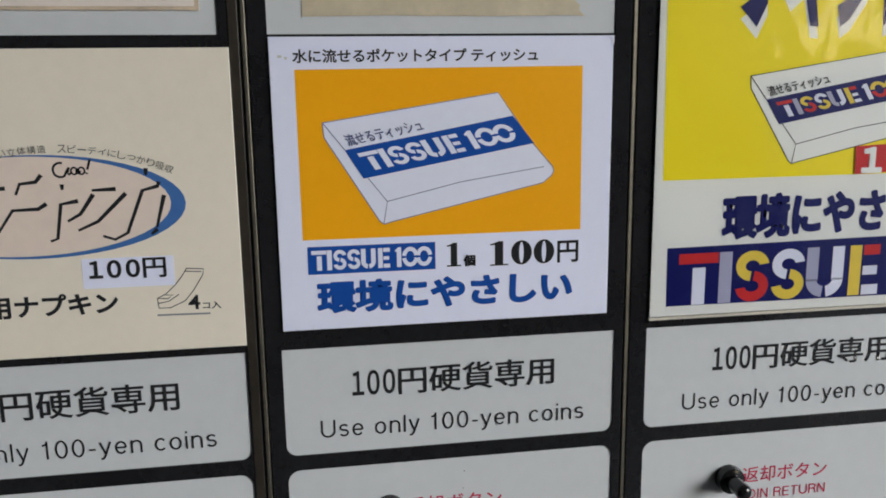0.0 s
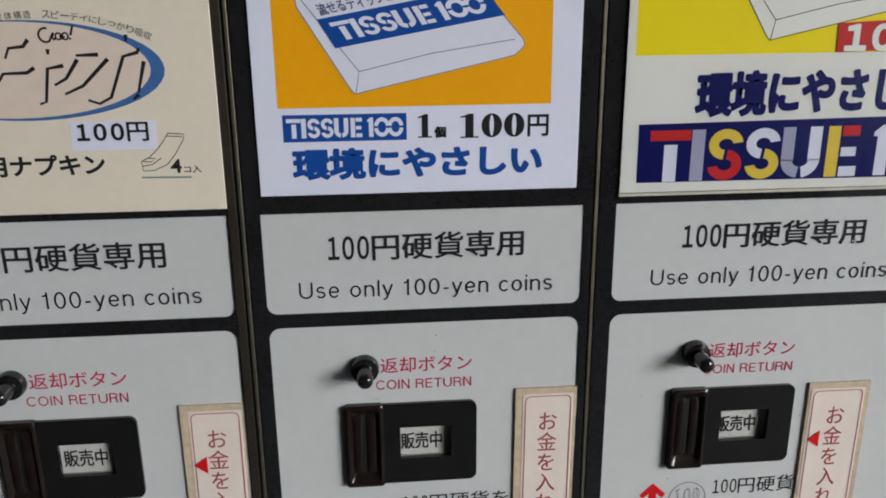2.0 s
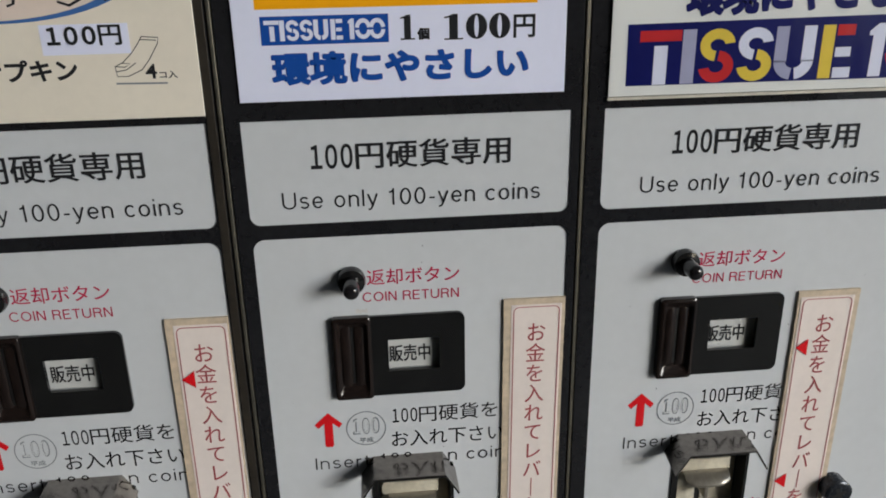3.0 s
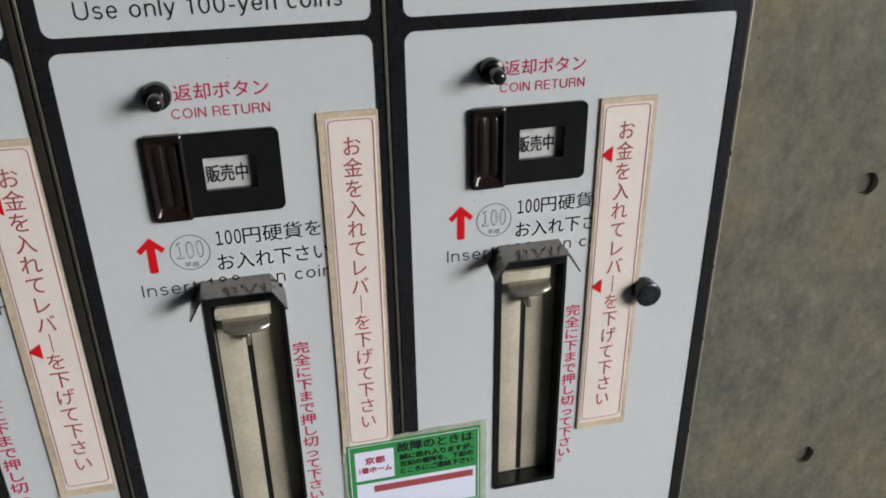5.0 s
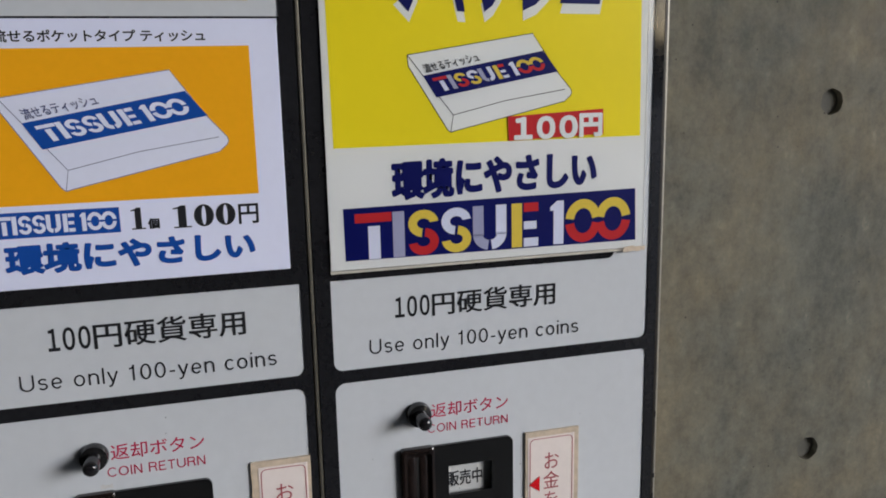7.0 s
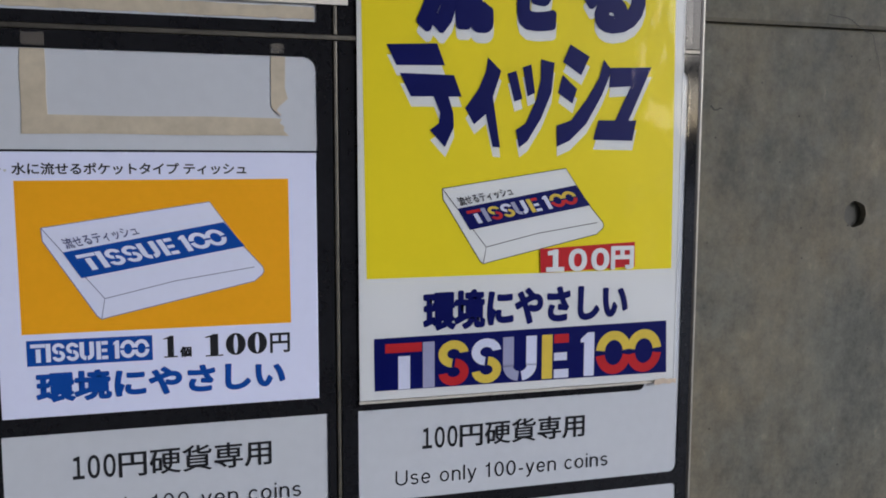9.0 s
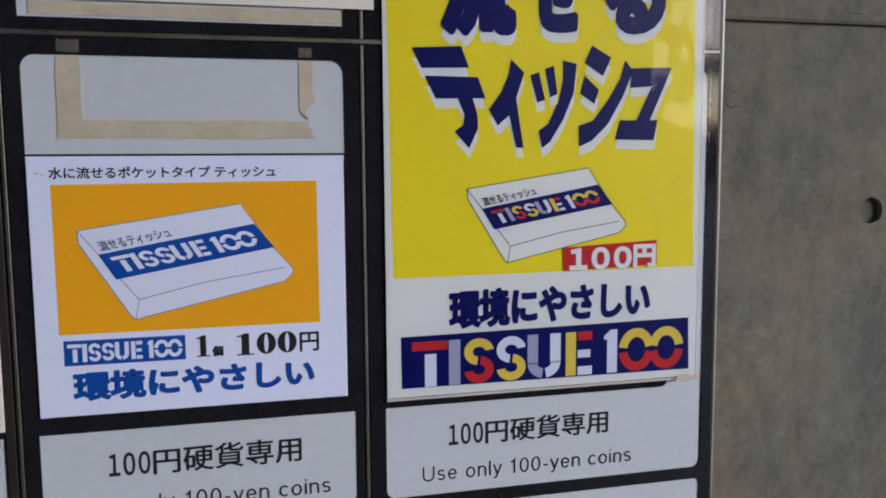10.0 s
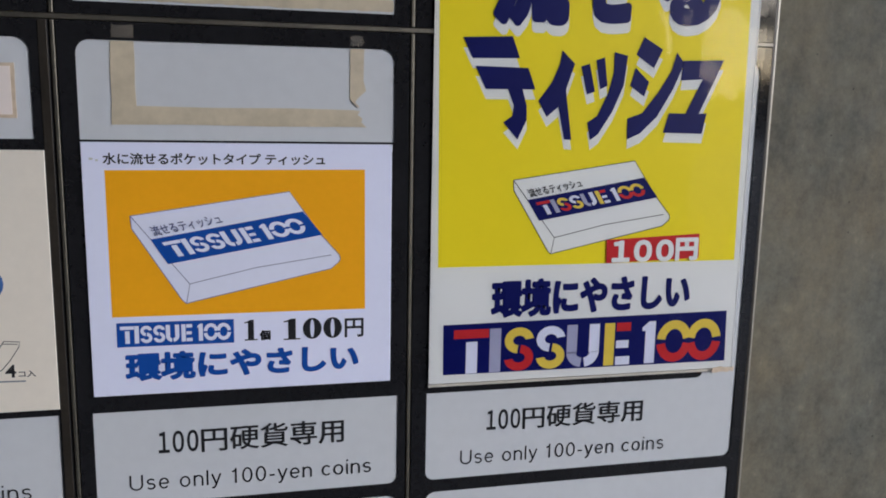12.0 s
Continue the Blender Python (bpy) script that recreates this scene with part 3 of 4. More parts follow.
def column_part(name, k, build, material, parent=machine, label="", at=(0, 0, 0)):
    """The same part in each column, on one mesh."""
    if name not in MESHES:
        me = build()
        MESHES[name] = me if isinstance(me, bpy.types.Mesh) else to_mesh(me, name, True)
    return link(name.split("*")[0], MESHES[name], material, parent, label, (at[0] + (k * PITCH if parent is machine else 0), at[1], at[2]))


def hood_mesh():
    """A bent steel hood: flat top and two flared cheeks, 1 mm thick."""
    bm = bmesh.new()
    rows = []
    for d, drop, flare in ((0.0, 0.0115, 0.0074), (0.011, 0.0124, 0.0077), (0.0215, 0.0130, 0.0078)):
        z = 1.1036 - 0.03 * d
        rows.append([bm.verts.new((x, -d, zz)) for x, zz in ((0.0638 - flare, z - drop), (0.0638, z), (0.1034, z), (0.1034 + flare, z - drop))])
    for a, b in zip(rows, rows[1:]):
        for j in range(3):
            bm.faces.new((a[j], a[j + 1], b[j + 1], b[j]))
    bmesh.ops.recalc_face_normals(bm, faces=bm.faces)
    bmesh.ops.solidify(bm, geom=bm.faces[:], thickness=0.001)
    return to_mesh(bm, "hood")


def slot_frame_mesh():
    return plate_with_window(rounded(0.0626, 0.1098, 0.905, 1.0965, 0.0015, 0.0015, 0.0015, 0.0015, 3), rounded(0.0664, 0.1080, 0.9085, 1.0862), -0.0112, 0.0016)


def lever_mesh():
    """A wedge-shaped push lever: broad plate above, tapering nose, short tooth below."""
    bm = bmesh.new()
    rows = []
    # down the face: half width, height and depth of a bulging, worn nose
    n = 9
    for k in range(n + 1):
        a = math.pi * k / n
        w = 0.0142 - 0.0012 * (k / n) - 0.0040 * max(0.0, k / n - 0.45) ** 2 / 0.3
        rows.append([bm.verts.new((0.0856 + u * w, -(-0.0040 + 0.0098 * math.sin(a) * (1 - 0.35 * abs(u) ** 4)), 1.0738 - 0.0112 * k / n + 0.0016 * abs(u) ** 3 * k / n)) for u in (-1, -0.85, -0.5, 0, 0.5, 0.85, 1)])
    for a, c in zip(rows, rows[1:]):
        for k in range(6):
            bm.faces.new((a[k], a[k + 1], c[k + 1], c[k]))
    top = [bm.verts.new((v.co.x, 0.0112, v.co.z)) for v in rows[0]]
    low = [bm.verts.new((v.co.x, 0.0112, v.co.z)) for v in rows[-1]]
    bm.faces.new(top + rows[0][::-1]), bm.faces.new(rows[-1] + low[::-1])
    bm.faces.new([top[0]] + [r[0] for r in rows] + [low[0]]), bm.faces.new([low[-1]] + [r[-1] for r in rows[::-1]] + [top[-1]])
    slab(0.0842, 0.0868, 1.0560, 1.0638, -0.0105, 0.0010, 0.0004, bm)
    return bm


def coin_slot_mesh():
    """The raised coin entry: a rounded lip round an upright opening."""
    bm = bmesh.new()
    c = lambda x0, x1, z0, z1, r: rounded(x0, x1, z0, z1, r, r, r, r, 4)
    o = [c(0.0455, 0.0662, 1.1442, 1.1938, 0.002), c(0.0462, 0.0655, 1.1450, 1.1930, 0.002), c(0.0472, 0.0645, 1.1462, 1.1918, 0.0022),
         c(0.0478, 0.0640, 1.1470, 1.1910, 0.0024), c(0.0492, 0.0628, 1.1500, 1.1894, 0.0020), c(0.0535, 0.0585, 1.1535, 1.1868, 0.001)]
    depth = (0.0, 0.0046, 0.0048, 0.0042, 0.0020, 0.0012)
    rings = [[bm.verts.new((x, -d, z)) for x, z in pts] for pts, d in zip(o, depth)]
    base = [bm.verts.new((x, -0.0039, z)) for x, z in o[0]]
    rings = [rings[0], base] + rings[1:]
    n = len(base)
    for a, b in zip(rings, rings[1:]):
        for k in range(n):
            bm.faces.new((a[k], a[(k + 1) % n], b[(k + 1) % n], b[k]))
    return bm


def guide_mesh():
    """A rounded upright guide beside the coin gap, sloped at its lower end."""
    bm = bmesh.new()
    n, r = 10, 0.0030
    rings = []
    for z, s in ((1.1505, 0.05), (1.1530, 0.6), (1.1572, 1.0), (1.1835, 1.0), (1.1875, 0.2)):
        rings.append([bm.verts.new((-r * math.cos(math.pi * k / n), -0.0014 - s * 0.0015 * math.sin(math.pi * k / n), z)) for k in range(n + 1)])
    for a, c in zip(rings, rings[1:]):
        for k in range(n):
            bm.faces.new((a[k], a[k + 1], c[k + 1], c[k]))
    return bm


def bezel_mesh():
    """The black plate beside the slot, with a window through it."""
    return plate_with_window(rounded(0.0640, 0.1170, 1.1448, 1.1932, tr=0.0042, br=0.0042), rounded(0.0752, 0.1030, 1.1598, 1.1788), 0.0, 0.0024)


def screw_recess_shade(r, w):
    """The outline of a cross-shaped driver recess with flared arms."""
    out = []
    for a in (25, 115, 205, 295):
        for da, q in ((-14, r), (14, r), (45, w)):
            out.append((q * math.cos(radians(a + da)), q * math.sin(radians(a + da))))
    return out


coin = band(0.0606, 1.1230, 0.0112, 0.0112, 0.0006, 0, 360, 40)
arrow = [(0.0398, 1.1346), (0.0320, 1.1272), (0.0340, 1.1246), (0.0375, 1.1278), (0.0372, 1.1132), (0.0380, 1.1122), (0.0412, 1.1122), (0.0421, 1.1132), (0.0421, 1.1278), (0.0456, 1.1246), (0.0475, 1.1272)]
for k in (-1, 0, 1):
    over, low = ((0.0042, 0, 0), (0, 0, -0.0012)) if k == 1 else ((0, 0, 0), (0, 0, 0))
    column_part("coin_notice", k, lambda: words("円硬貨専用", 0.0636, 0.1412, 1.2742, 1.2884, INKD, 0.008, fat=0.00006), INK, at=over)
    column_part("coin_notice*figure", k, lambda: words("１００", 0.0412, 0.0620, 1.2750, 1.2876, INKD, 0.022, space=0.5), INK, at=over)
    column_part("coin_notice*english", k, lambda: grotesque("Use only 100-yen coins", 0.0256, 0.1568, 1.2548, 0.0088, INKD, 0.105), INK, at=over)
    column_part("return_notice", k, lambda: words("返却ボタン", 0.0655, 0.1145, 1.2108, 1.2198, INKD, 0.006), RED)
    column_part("return_notice*english", k, lambda: grotesque("COIN RETURN", 0.0630, 0.1142, 1.2014, 0.0054, INKD, 0.12, 0.16), RED)
    column_part("insert_notice", k, lambda: words("円硬貨を", 0.0908, 0.1356, 1.1247, 1.1353, INKD, 0.004), INK, at=low)
    column_part("insert_notice*figure", k, lambda: words("１００", 0.0757, 0.0898, 1.1253, 1.1345, INKD, 0.010, space=0.5), INK, at=low)
    column_part("insert_notice*second", k, lambda: words("お入れ下さい", 0.0748, 0.1390, 1.1091, 1.1197, INKD, 0.004), INK, at=low)
    column_part("insert_notice*english", k, lambda: grotesque("Insert 100-yen coins", 0.0308, 0.1460, 1.0975, 0.0078, INKD, 0.105), INK, at=low)
    column_part("arrow", k, lambda: flat([arrow], INKD), ARROW_RED, at=low)
    column_part("coin_picture", k, lambda: flat(coin + [], INKD), GREY_INK, at=low)
    column_part("coin_picture*era", k, lambda: words("平成", 0.0566, 0.0646, 1.1136, 1.1170, INKD, 0.02), GREY_INK, at=low)
    column_part("coin_picture*value", k, lambda: words("１００", 0.0532, 0.0682, 1.1192, 1.1300, INKD, 0.026, space=0.52), GREY_INK, at=low)
    column_part("coin_picture*inner", k, lambda: words("１００", 0.0538, 0.0676, 1.1199, 1.1293, INKD + 0.00015, -0.002, space=0.54), WHITE, at=low)
    column_part("push_notice", k, lambda: words("完全に下まで押し切って下さい", 0.1110, 0.1218, 0.9250, 1.0535, INKD, 0.016, upright=True), RED)
    column_part("push_notice*stop", k, lambda: flat(band(0.1132, 0.9215, 0.0016, 0.0016, 0.0006, 0, 360, 16), INKD), RED)
    # coin return button
    knob = column_part("coin_return_button", k, lambda: lathe([(0.0074, 0.0), (0.0076, 0.003), (0.0070, 0.0055), (0.0052, 0.0060), (0.0046, 0.0062)], 24), BLACK_PLASTIC, machine, "black plastic push button", (0.0575, 0, 1.2148))
    column_part("plunger", k, lambda: lathe([(0.0042, 0.0060), (0.0042, 0.0168), (0.0040, 0.0178), (0.0033, 0.0188), (0.0022, 0.0195), (0.0008, 0.0198)], 20), CHROME, knob, "dark polished plunger")
    # coin mechanism
    mech = column_part("coin_mechanism", k, bezel_mesh, BLACK_PLASTIC, machine, "black plate with sale window")
    column_part("coin_slot", k, coin_slot_mesh, BROWN_PLASTIC, mech, "brown-black plastic coin entry")
    # a black slab stands in for the shade inside the coin gap
    column_part("slot_shade_slab", k, lambda: slab(0.0547, 0.0573, 1.1530, 1.1870, 0.0, 0.0016), GAP_SHADE_AND_CHIP, mech)
    for gx in (0.0523, 0.0597):
        column_part("slot_guide", k, guide_mesh, BROWN_PLASTIC, mech, "", (gx, 0, 0))
    # white card whose colour is greyed for the shade in the window
    column_part("sale_card", k, lambda: slab(0.0700, 0.1060, 1.1560, 1.1820, -0.0090, -0.0028), SHADE_SMUDGE_GREY, mech, "white card in the window, coloured grey as shaded")
    column_part("sale_lettering", k, lambda: words("販売中", 0.0757, 0.0982, 1.1628, 1.1728, -0.0026, 0.004, fat=0.0001), INK, mech)
    # push lever in its slot
    slot = column_part("lever_slot", k, slot_frame_mesh, BLACK_PLASTIC, machine, "black frame round the lever track")
    column_part("track_plate", k, lambda: slab(0.0668, 0.0836, 0.9090, 1.0860, -0.0124, -0.0112, 0.0003), BRASS, slot, "worn plated steel track")
    column_part("track_plate*right", k, lambda: slab(0.0872, 0.1076, 0.9090, 1.0860, -0.0124, -0.0112, 0.0003), BRASS, slot, "worn plated steel track")
    # a black sheet behind the plates, painted as the shade in the gap
    column_part("track_gap_shade", k, lambda: slab(0.0834, 0.0874, 0.9090, 1.0860, -0.0126, -0.0122), GAP_SHADE_AND_CHIP, slot)
    column_part("lever_plate", k, lambda: slab(0.0680, 0.1012, 1.0732, 1.0815, -0.0111, -0.0040, 0.0006, tl=0.002, bl=0.001), BRASS, slot)
    column_part("lever", k, lever_mesh, LEVER, slot, "worn steel push lever")
    column_part("hood", k, hood_mesh, HOOD, slot, "bent polished steel hood")
lock = link("lock_screw", to_mesh(lathe([(0.0084, 0.0), (0.0086, 0.0088), (0.0082, 0.0098), (0.0087, 0.0102), (0.0087, 0.0108), (0.0078, 0.0115), (0.0066, 0.0117)], 28), "lock_screw", True), SCREW, machine, "blackened round lock screw", (0.3452, 0, 1.0592))
# flat black cross: the recess is only its shade, painted on the head
part("screw_recess_shade", flat([screw_recess_shade(0.0048, 0.0016)], 0.01175), GAP_SHADE_AND_CHIP, lock)
part("screw_ring", flat(band(0, 0, 0.0064, 0.0064, 0.0004, 0, 360, 28), 0.01172), BLACK_PLASTIC, lock)


# ---- long red-lettered stickers, one in each column ----
def ragged(x0, x1, z0, z1, amp, seed, step=0.004):
    """An outline torn or cut unevenly."""
    rnd = random.Random(seed)
    pts = []
    for (ax, az), (bx, bz) in (((x0, z0), (x1, z0)), ((x1, z0), (x1, z1)), ((x1, z1), (x0, z1)), ((x0, z1), (x0, z0))):
        n = max(2, int(math.hypot(bx - ax, bz - az) / step))
        for i in range(n):
            t = i / n
            pts.append((ax + (bx - ax) * t + rnd.uniform(-amp, amp), az + (bz - az) * t + rnd.uniform(-amp, amp)))
    return pts


def lever_sticker(x0, x1, z0, z1, left, right, marks, lean, seed):
    cx, top = (x0 + x1) / 2, z1
    st = part("lever_sticker", prism(ragged(x0 - cx, x1 - cx, z0 - top, 0, 0.00012, seed), -0.0003, 0.0013), BACKING)
    tagged(st, "cream sticker with red lettering on yellowed backing", "sticker", "stickers beside the levers")
    a, b = x0 - cx + left, x1 - cx - right
    m = (a + b) / 2
    part("sticker_face", slab(a, b, z0 - top + 0.0055, -0.0035, 0.0013, 0.0016), LABEL, st)
    part("sticker_border", flat(frame_lines(a + 0.0014, b - 0.0014, z0 - top + 0.0085, -0.0048, 0.0005, 0.003), 0.0018), FADED_RED, st)
    link("sticker_lettering", words("お金を入れてレバ｜を下げて下さい", m - 0.0055, m + 0.0055, z0 - top + 0.020, -0.0148, 0.0018, 0.003, upright=True), FADED_RED, st)
    for mz in marks:
        part("pointer", flat([[(a + 0.0008, mz - top), (a + 0.0078, mz - top + 0.0052), (a + 0.0078, mz - top - 0.0052)]], 0.0021), ARROW_RED, st)
    st.matrix_world = pose(cx, -0.0008, top, 0, lean, 0)
    return st


lever_sticker(-0.0405, -0.0078, 0.963, 1.1980, 0.0042, 0.0008, (1.1625, 1.072), 0.3, 1)
lever_sticker(0.1385, 0.1722, 0.961, 1.1985, 0.0040, 0.0018, (), 0.35, 2)
lever_sticker(0.3055, 0.3415, 0.9485, 1.1930, 0.0015, 0.0030, (1.158, 1.066), 0.2, 3)


# ---- green fault notice over the groove ----
notice = part("fault_notice", slab(0.139, 0.2325, 0.900, 0.9668, 0.0012, 0.0024), GREEN)
tagged(notice, "green sticker with black notice and white boxes", "sticker")
glue = part("notice_margin", prism(ragged(0.1365, 0.2372, 0.897, 0.9702, 0.0004, 41, 0.004), 0.0006 + MASK, 0.0007 + MASK), GLUE_FILM, notice, "greenish yellowed film margin")
part("notice_edge", flat(frame_lines(0.1405, 0.2310, 0.9015, 0.9652, 0.0005, 0.001), 0.0026), PRINT_WHITE, notice)
part("notice_box", slab(0.1440, 0.1708, 0.9350, 0.9600, 0.0024, 0.0026), PRINT_WHITE, notice)
part("notice_box", slab(0.1440, 0.2290, 0.9030, 0.9320, 0.0024, 0.0026), PRINT_WHITE, notice)
link("notice_lettering", words("京都", 0.1510, 0.1645, 0.9490, 0.9550, 0.0028, 0.004, fat=0.00012), RED, notice)
link("notice_lettering", words("1番ホーム", 0.1465, 0.1690, 0.9415, 0.9465, 0.0028, 0.004, fat=0.00012), RED, notice)
link("notice_lettering", words("故障のときは", 0.1735, 0.2270, 0.9555, 0.9635, 0.0028, 0.004, fat=0.00012), INK, notice)
link("notice_lettering", words("誠に恐れ入りますが、", 0.1750, 0.2270, 0.9485, 0.9535, 0.0028, 0.004, fat=0.00012), INK, notice)
link("notice_lettering", words("左記の箇所を、下記の", 0.1750, 0.2270, 0.9424, 0.9474, 0.0028, 0.004, fat=0.00008), INK, notice)
link("notice_lettering", words("ところにご連絡下さい", 0.1750, 0.2270, 0.9362, 0.9412, 0.0028, 0.004, fat=0.00012), INK, notice)
part("number_bar", flat([rounded(0.1560, 0.2270, 0.9235, 0.9292)], 0.0028), FADED_RED, notice)


# ---- display posters ----
LETTER_BLUE = mat("grey_blue_ink", (0.10, 0.115, 0.24), 0.4, 0.06, 20, 250, shine=0.15)


def pack_print(o, m, d, parent, line, face, bandc, colours):
    """The drawn tissue pack: body, band, mark and outline. m scales it from the corner o."""
    at = lambda pts: [(o[0] + x * m, o[1] + z * m) for x, z in pts]
    body = [(0.0, 0.0), (0.0802, 0.0122), (0.0886, 0.0002), (0.0960, -0.0104), (0.1063, -0.0222), (0.1070, -0.0245), (0.1059, -0.0265), (0.1019, -0.0298), (0.0304, -0.0456), (0.0262, -0.0467), (0.0242, -0.0449), (0.0005, -0.0065)]
    part("pack_picture", flat([at(body)], d), face, parent)
    w = 0.00042
    lines = ribbon(at(body + body[:1]), w) + ribbon(at([(0.0, 0.0), (0.0281, -0.0362), (0.0262, -0.0467)]), w) + ribbon(at([(0.0281, -0.0362), (0.0320, -0.0353), (0.0623, -0.0283), (0.1021, -0.0223)]), w)
    part("pack_outline", flat(lines, d + 0.0001), line, parent)
    b = [(0.0095, -0.0123), (0.0176, -0.0254), (0.0974, -0.0112), (0.0870, 0.0016)]
    part("pack_band", flat([at(b)], d + 0.0002), bandc, parent)
    e, f = (b[2][0] - b[1][0], b[2][1] - b[1][1]), (b[0][0] - b[1][0], b[0][1] - b[1][1])
    go = (b[1][0] + 0.05 * e[0] + 0.2 * f[0], b[1][1] + 0.05 * e[1] + 0.2 * f[1])
    logo_prints(at([go])[0], (e[0] * 0.88 * m, e[1] * 0.88 * m), (f[0] * 0.62 * m, f[1] * 0.62 * m), d + 0.0003, parent, colours, "pack_mark")
    link("pack_lettering", words("流せるティッシュ", *at([(0.0116, -0.0108)])[0][:1], 0, at([(0.0116, -0.0108)])[0][1], 0, d + 0.0003, 0.014, u=(0.0345 * m, 0.0066 * m), v=(-0.0030 * m, 0.0052 * m)), LETTER_BLUE if line is FINE_INK else INK, parent)


tissue = tagged(part("tissue_poster", slab(0.0102, 0.1672, 1.3096, 1.4425, 0.0012, 0.0024, 0.0003), PAPER), "white display card with orange tissue pack picture", "poster")
D = 0.0025
link("poster_lettering", words("水に流せるポケットタイプ ティッシュ", 0.0203, 0.1312, 1.4312, 1.4372, D, 0.022), INK, tissue)
part("orange_field", flat([[(0.0212, 1.3522), (0.1528, 1.3522), (0.1525, 1.4290), (0.0210, 1.4284)]], D), ORANGE, tissue)
pack_print((0.0322, 1.4051), 1.0, D + 0.0001, tissue, FINE_INK, PRINT_WHITE, BLUE, PRINT_WHITE)
part("mark_field", flat([rounded(0.0230, 0.0822, 1.3360, 1.3490)], D), BLUE, tissue)
logo_prints((0.0247, 1.3378), (0.0560, 0), (0, 0.0094), D + 0.0001, tissue, PRINT_WHITE)
part("price_figure", flat(fat_digits("1", 0.0868, 0.0952, 1.3368, 1.3482), D), INK, tissue)
link("poster_lettering", words("個", 0.0958, 0.1012, 1.3368, 1.3420, D, 0.008, fat=0.0002), INK, tissue)
part("price_figure", flat(fat_digits("100", 0.1072, 0.1404, 1.3362, 1.3480), D), INK, tissue)
link("poster_lettering", words("円", 0.1415, 0.1520, 1.3362, 1.3470, D, 0.02), INK, tissue)
link("poster_lettering", words("環境にやさしい", 0.0270, 0.1486, 1.3176, 1.3322, D, 0.012, fat=0.0006), BLUE, tissue)
part("smudge", flat([ragged(0.0138, 0.0158, 1.4336, 1.4346, 0.0003, 61, 0.0008), ragged(0.0168, 0.0182, 1.4330, 1.4340, 0.0003, 62, 0.0008)], D), SHADE_SMUDGE_GREY, tissue, "faint grey smudge")
# highlight at the card's top right corner, painted as a white triangle
part("painted_glint", flat([[(0.1650, 1.4425), (0.1674, 1.4425), (0.1674, 1.4385)]], 0.0027), PRINT_WHITE, tissue)

napkin = tagged(part("napkin_poster", slab(-0.1700, -0.0066, 1.3040, 1.4382, 0.0012, 0.0024, 0.0003), CREAM), "cream display card with blue oval and black lettering", "poster")
part("oval_rim", flat([arc(-0.0925, 1.3715, 0.0635, 0.0226, 0, 360, 48)[:-1]], D), OVAL_BLUE, napkin)
part("oval_field", flat([arc(-0.0965, 1.3718, 0.0612, 0.0217, 0, 360, 48)[:-1]], D + 0.0001), ROSE, napkin)
strokes = [[(-0.112, 1.3795), (-0.103, 1.3802)], [(-0.0990, 1.3772), (-0.0970, 1.3818), (-0.0905, 1.3825), (-0.0880, 1.3855)], [(-0.1080, 1.3605), (-0.1010, 1.3705), (-0.0905, 1.3708), (-0.0870, 1.3730)],
           [(-0.0868, 1.3565), (-0.0838, 1.3575), (-0.0812, 1.3725), (-0.0740, 1.3738)], [(-0.0800, 1.3788), (-0.0800, 1.3812)], [(-0.0790, 1.3650), (-0.0735, 1.3680), (-0.0675, 1.3765)], [(-0.0680, 1.3782), (-0.0580, 1.3785)],
           [(-0.0750, 1.3608), (-0.0665, 1.3645), (-0.0540, 1.3765)], [(-0.0650, 1.3580), (-0.0600, 1.3562), (-0.0545, 1.3590), (-0.0470, 1.3775), (-0.0405, 1.3792), (-0.0398, 1.3812)], [(-0.0450, 1.3842), (-0.0448, 1.3872)], [(-0.0420, 1.3610), (-0.0380, 1.3752)], [(-0.0445, 1.3580), (-0.0418, 1.3602)]]
for s in strokes:
    part("oval_stroke", flat(ribbon(s, 0.0011, 0.0019), D + 0.0002), INK, napkin)
# the small running script: joined loops, thick on the way down
hook = arc(-0.0800, 1.3874, 0.0030, 0.0031, 70, 300, 10) + [(-0.0776, 1.3866), (-0.0764, 1.3884)]
stem = [(-0.0764, 1.3884), (-0.0772, 1.3862), (-0.0766, 1.3853), (-0.0755, 1.3862)]
loops = [arc(cx, 1.3868, 0.0013, 0.0015, 40, 400, 12) for cx in (-0.0744, -0.0714)]
tail = [(-0.0733, 1.3880), (-0.0735, 1.3858), (-0.0726, 1.3856), (-0.0718, 1.3868)]
dash, point = [(-0.0676, 1.3916), (-0.0690, 1.3872)], [(-0.0692, 1.3860), (-0.0695, 1.3854)]
for line, w in ((hook, 0.0010), (stem, 0.0010), (loops[0], 0.0008), (loops[1], 0.0008), (tail, 0.0009), (dash, 0.0010), (point, 0.0011)):
    part("oval_script", flat(ribbon(line, w), D + 0.0002), INK, napkin)
TALL = {"ー": 0.16, "に": 0.85, "っ": 0.6, "ィ": 0.75, " ": 0}
for i, ch in enumerate("い立体構造 スピーディにしっかり吸収"):
    if ch == " ":
        continue
    a = -0.166 + 0.0338 * i
    h, ux, uz = 0.0034, math.cos(a), -math.sin(a)
    tall = TALL.get(ch, 1.0)
    px, pz = -0.083 + 0.121 * math.sin(a), 1.2755 + 0.121 * math.cos(a)
    ox, oz = px - 0.5 * h * ux + 0.5 * h * tall * uz, pz - 0.5 * h * uz - 0.5 * h * tall * ux
    link("slogan_lettering", words(ch, ox, 0, oz, 0, D + 0.0002, 0.0, u=(h * ux, h * uz), v=(-h * tall * uz, h * tall * ux)), SLATE_INK, napkin)
part("price_label", slab(-0.0752, -0.0362, 1.3345, 1.3480, 0.0024, 0.0026), PAPER, napkin, "small white price label")
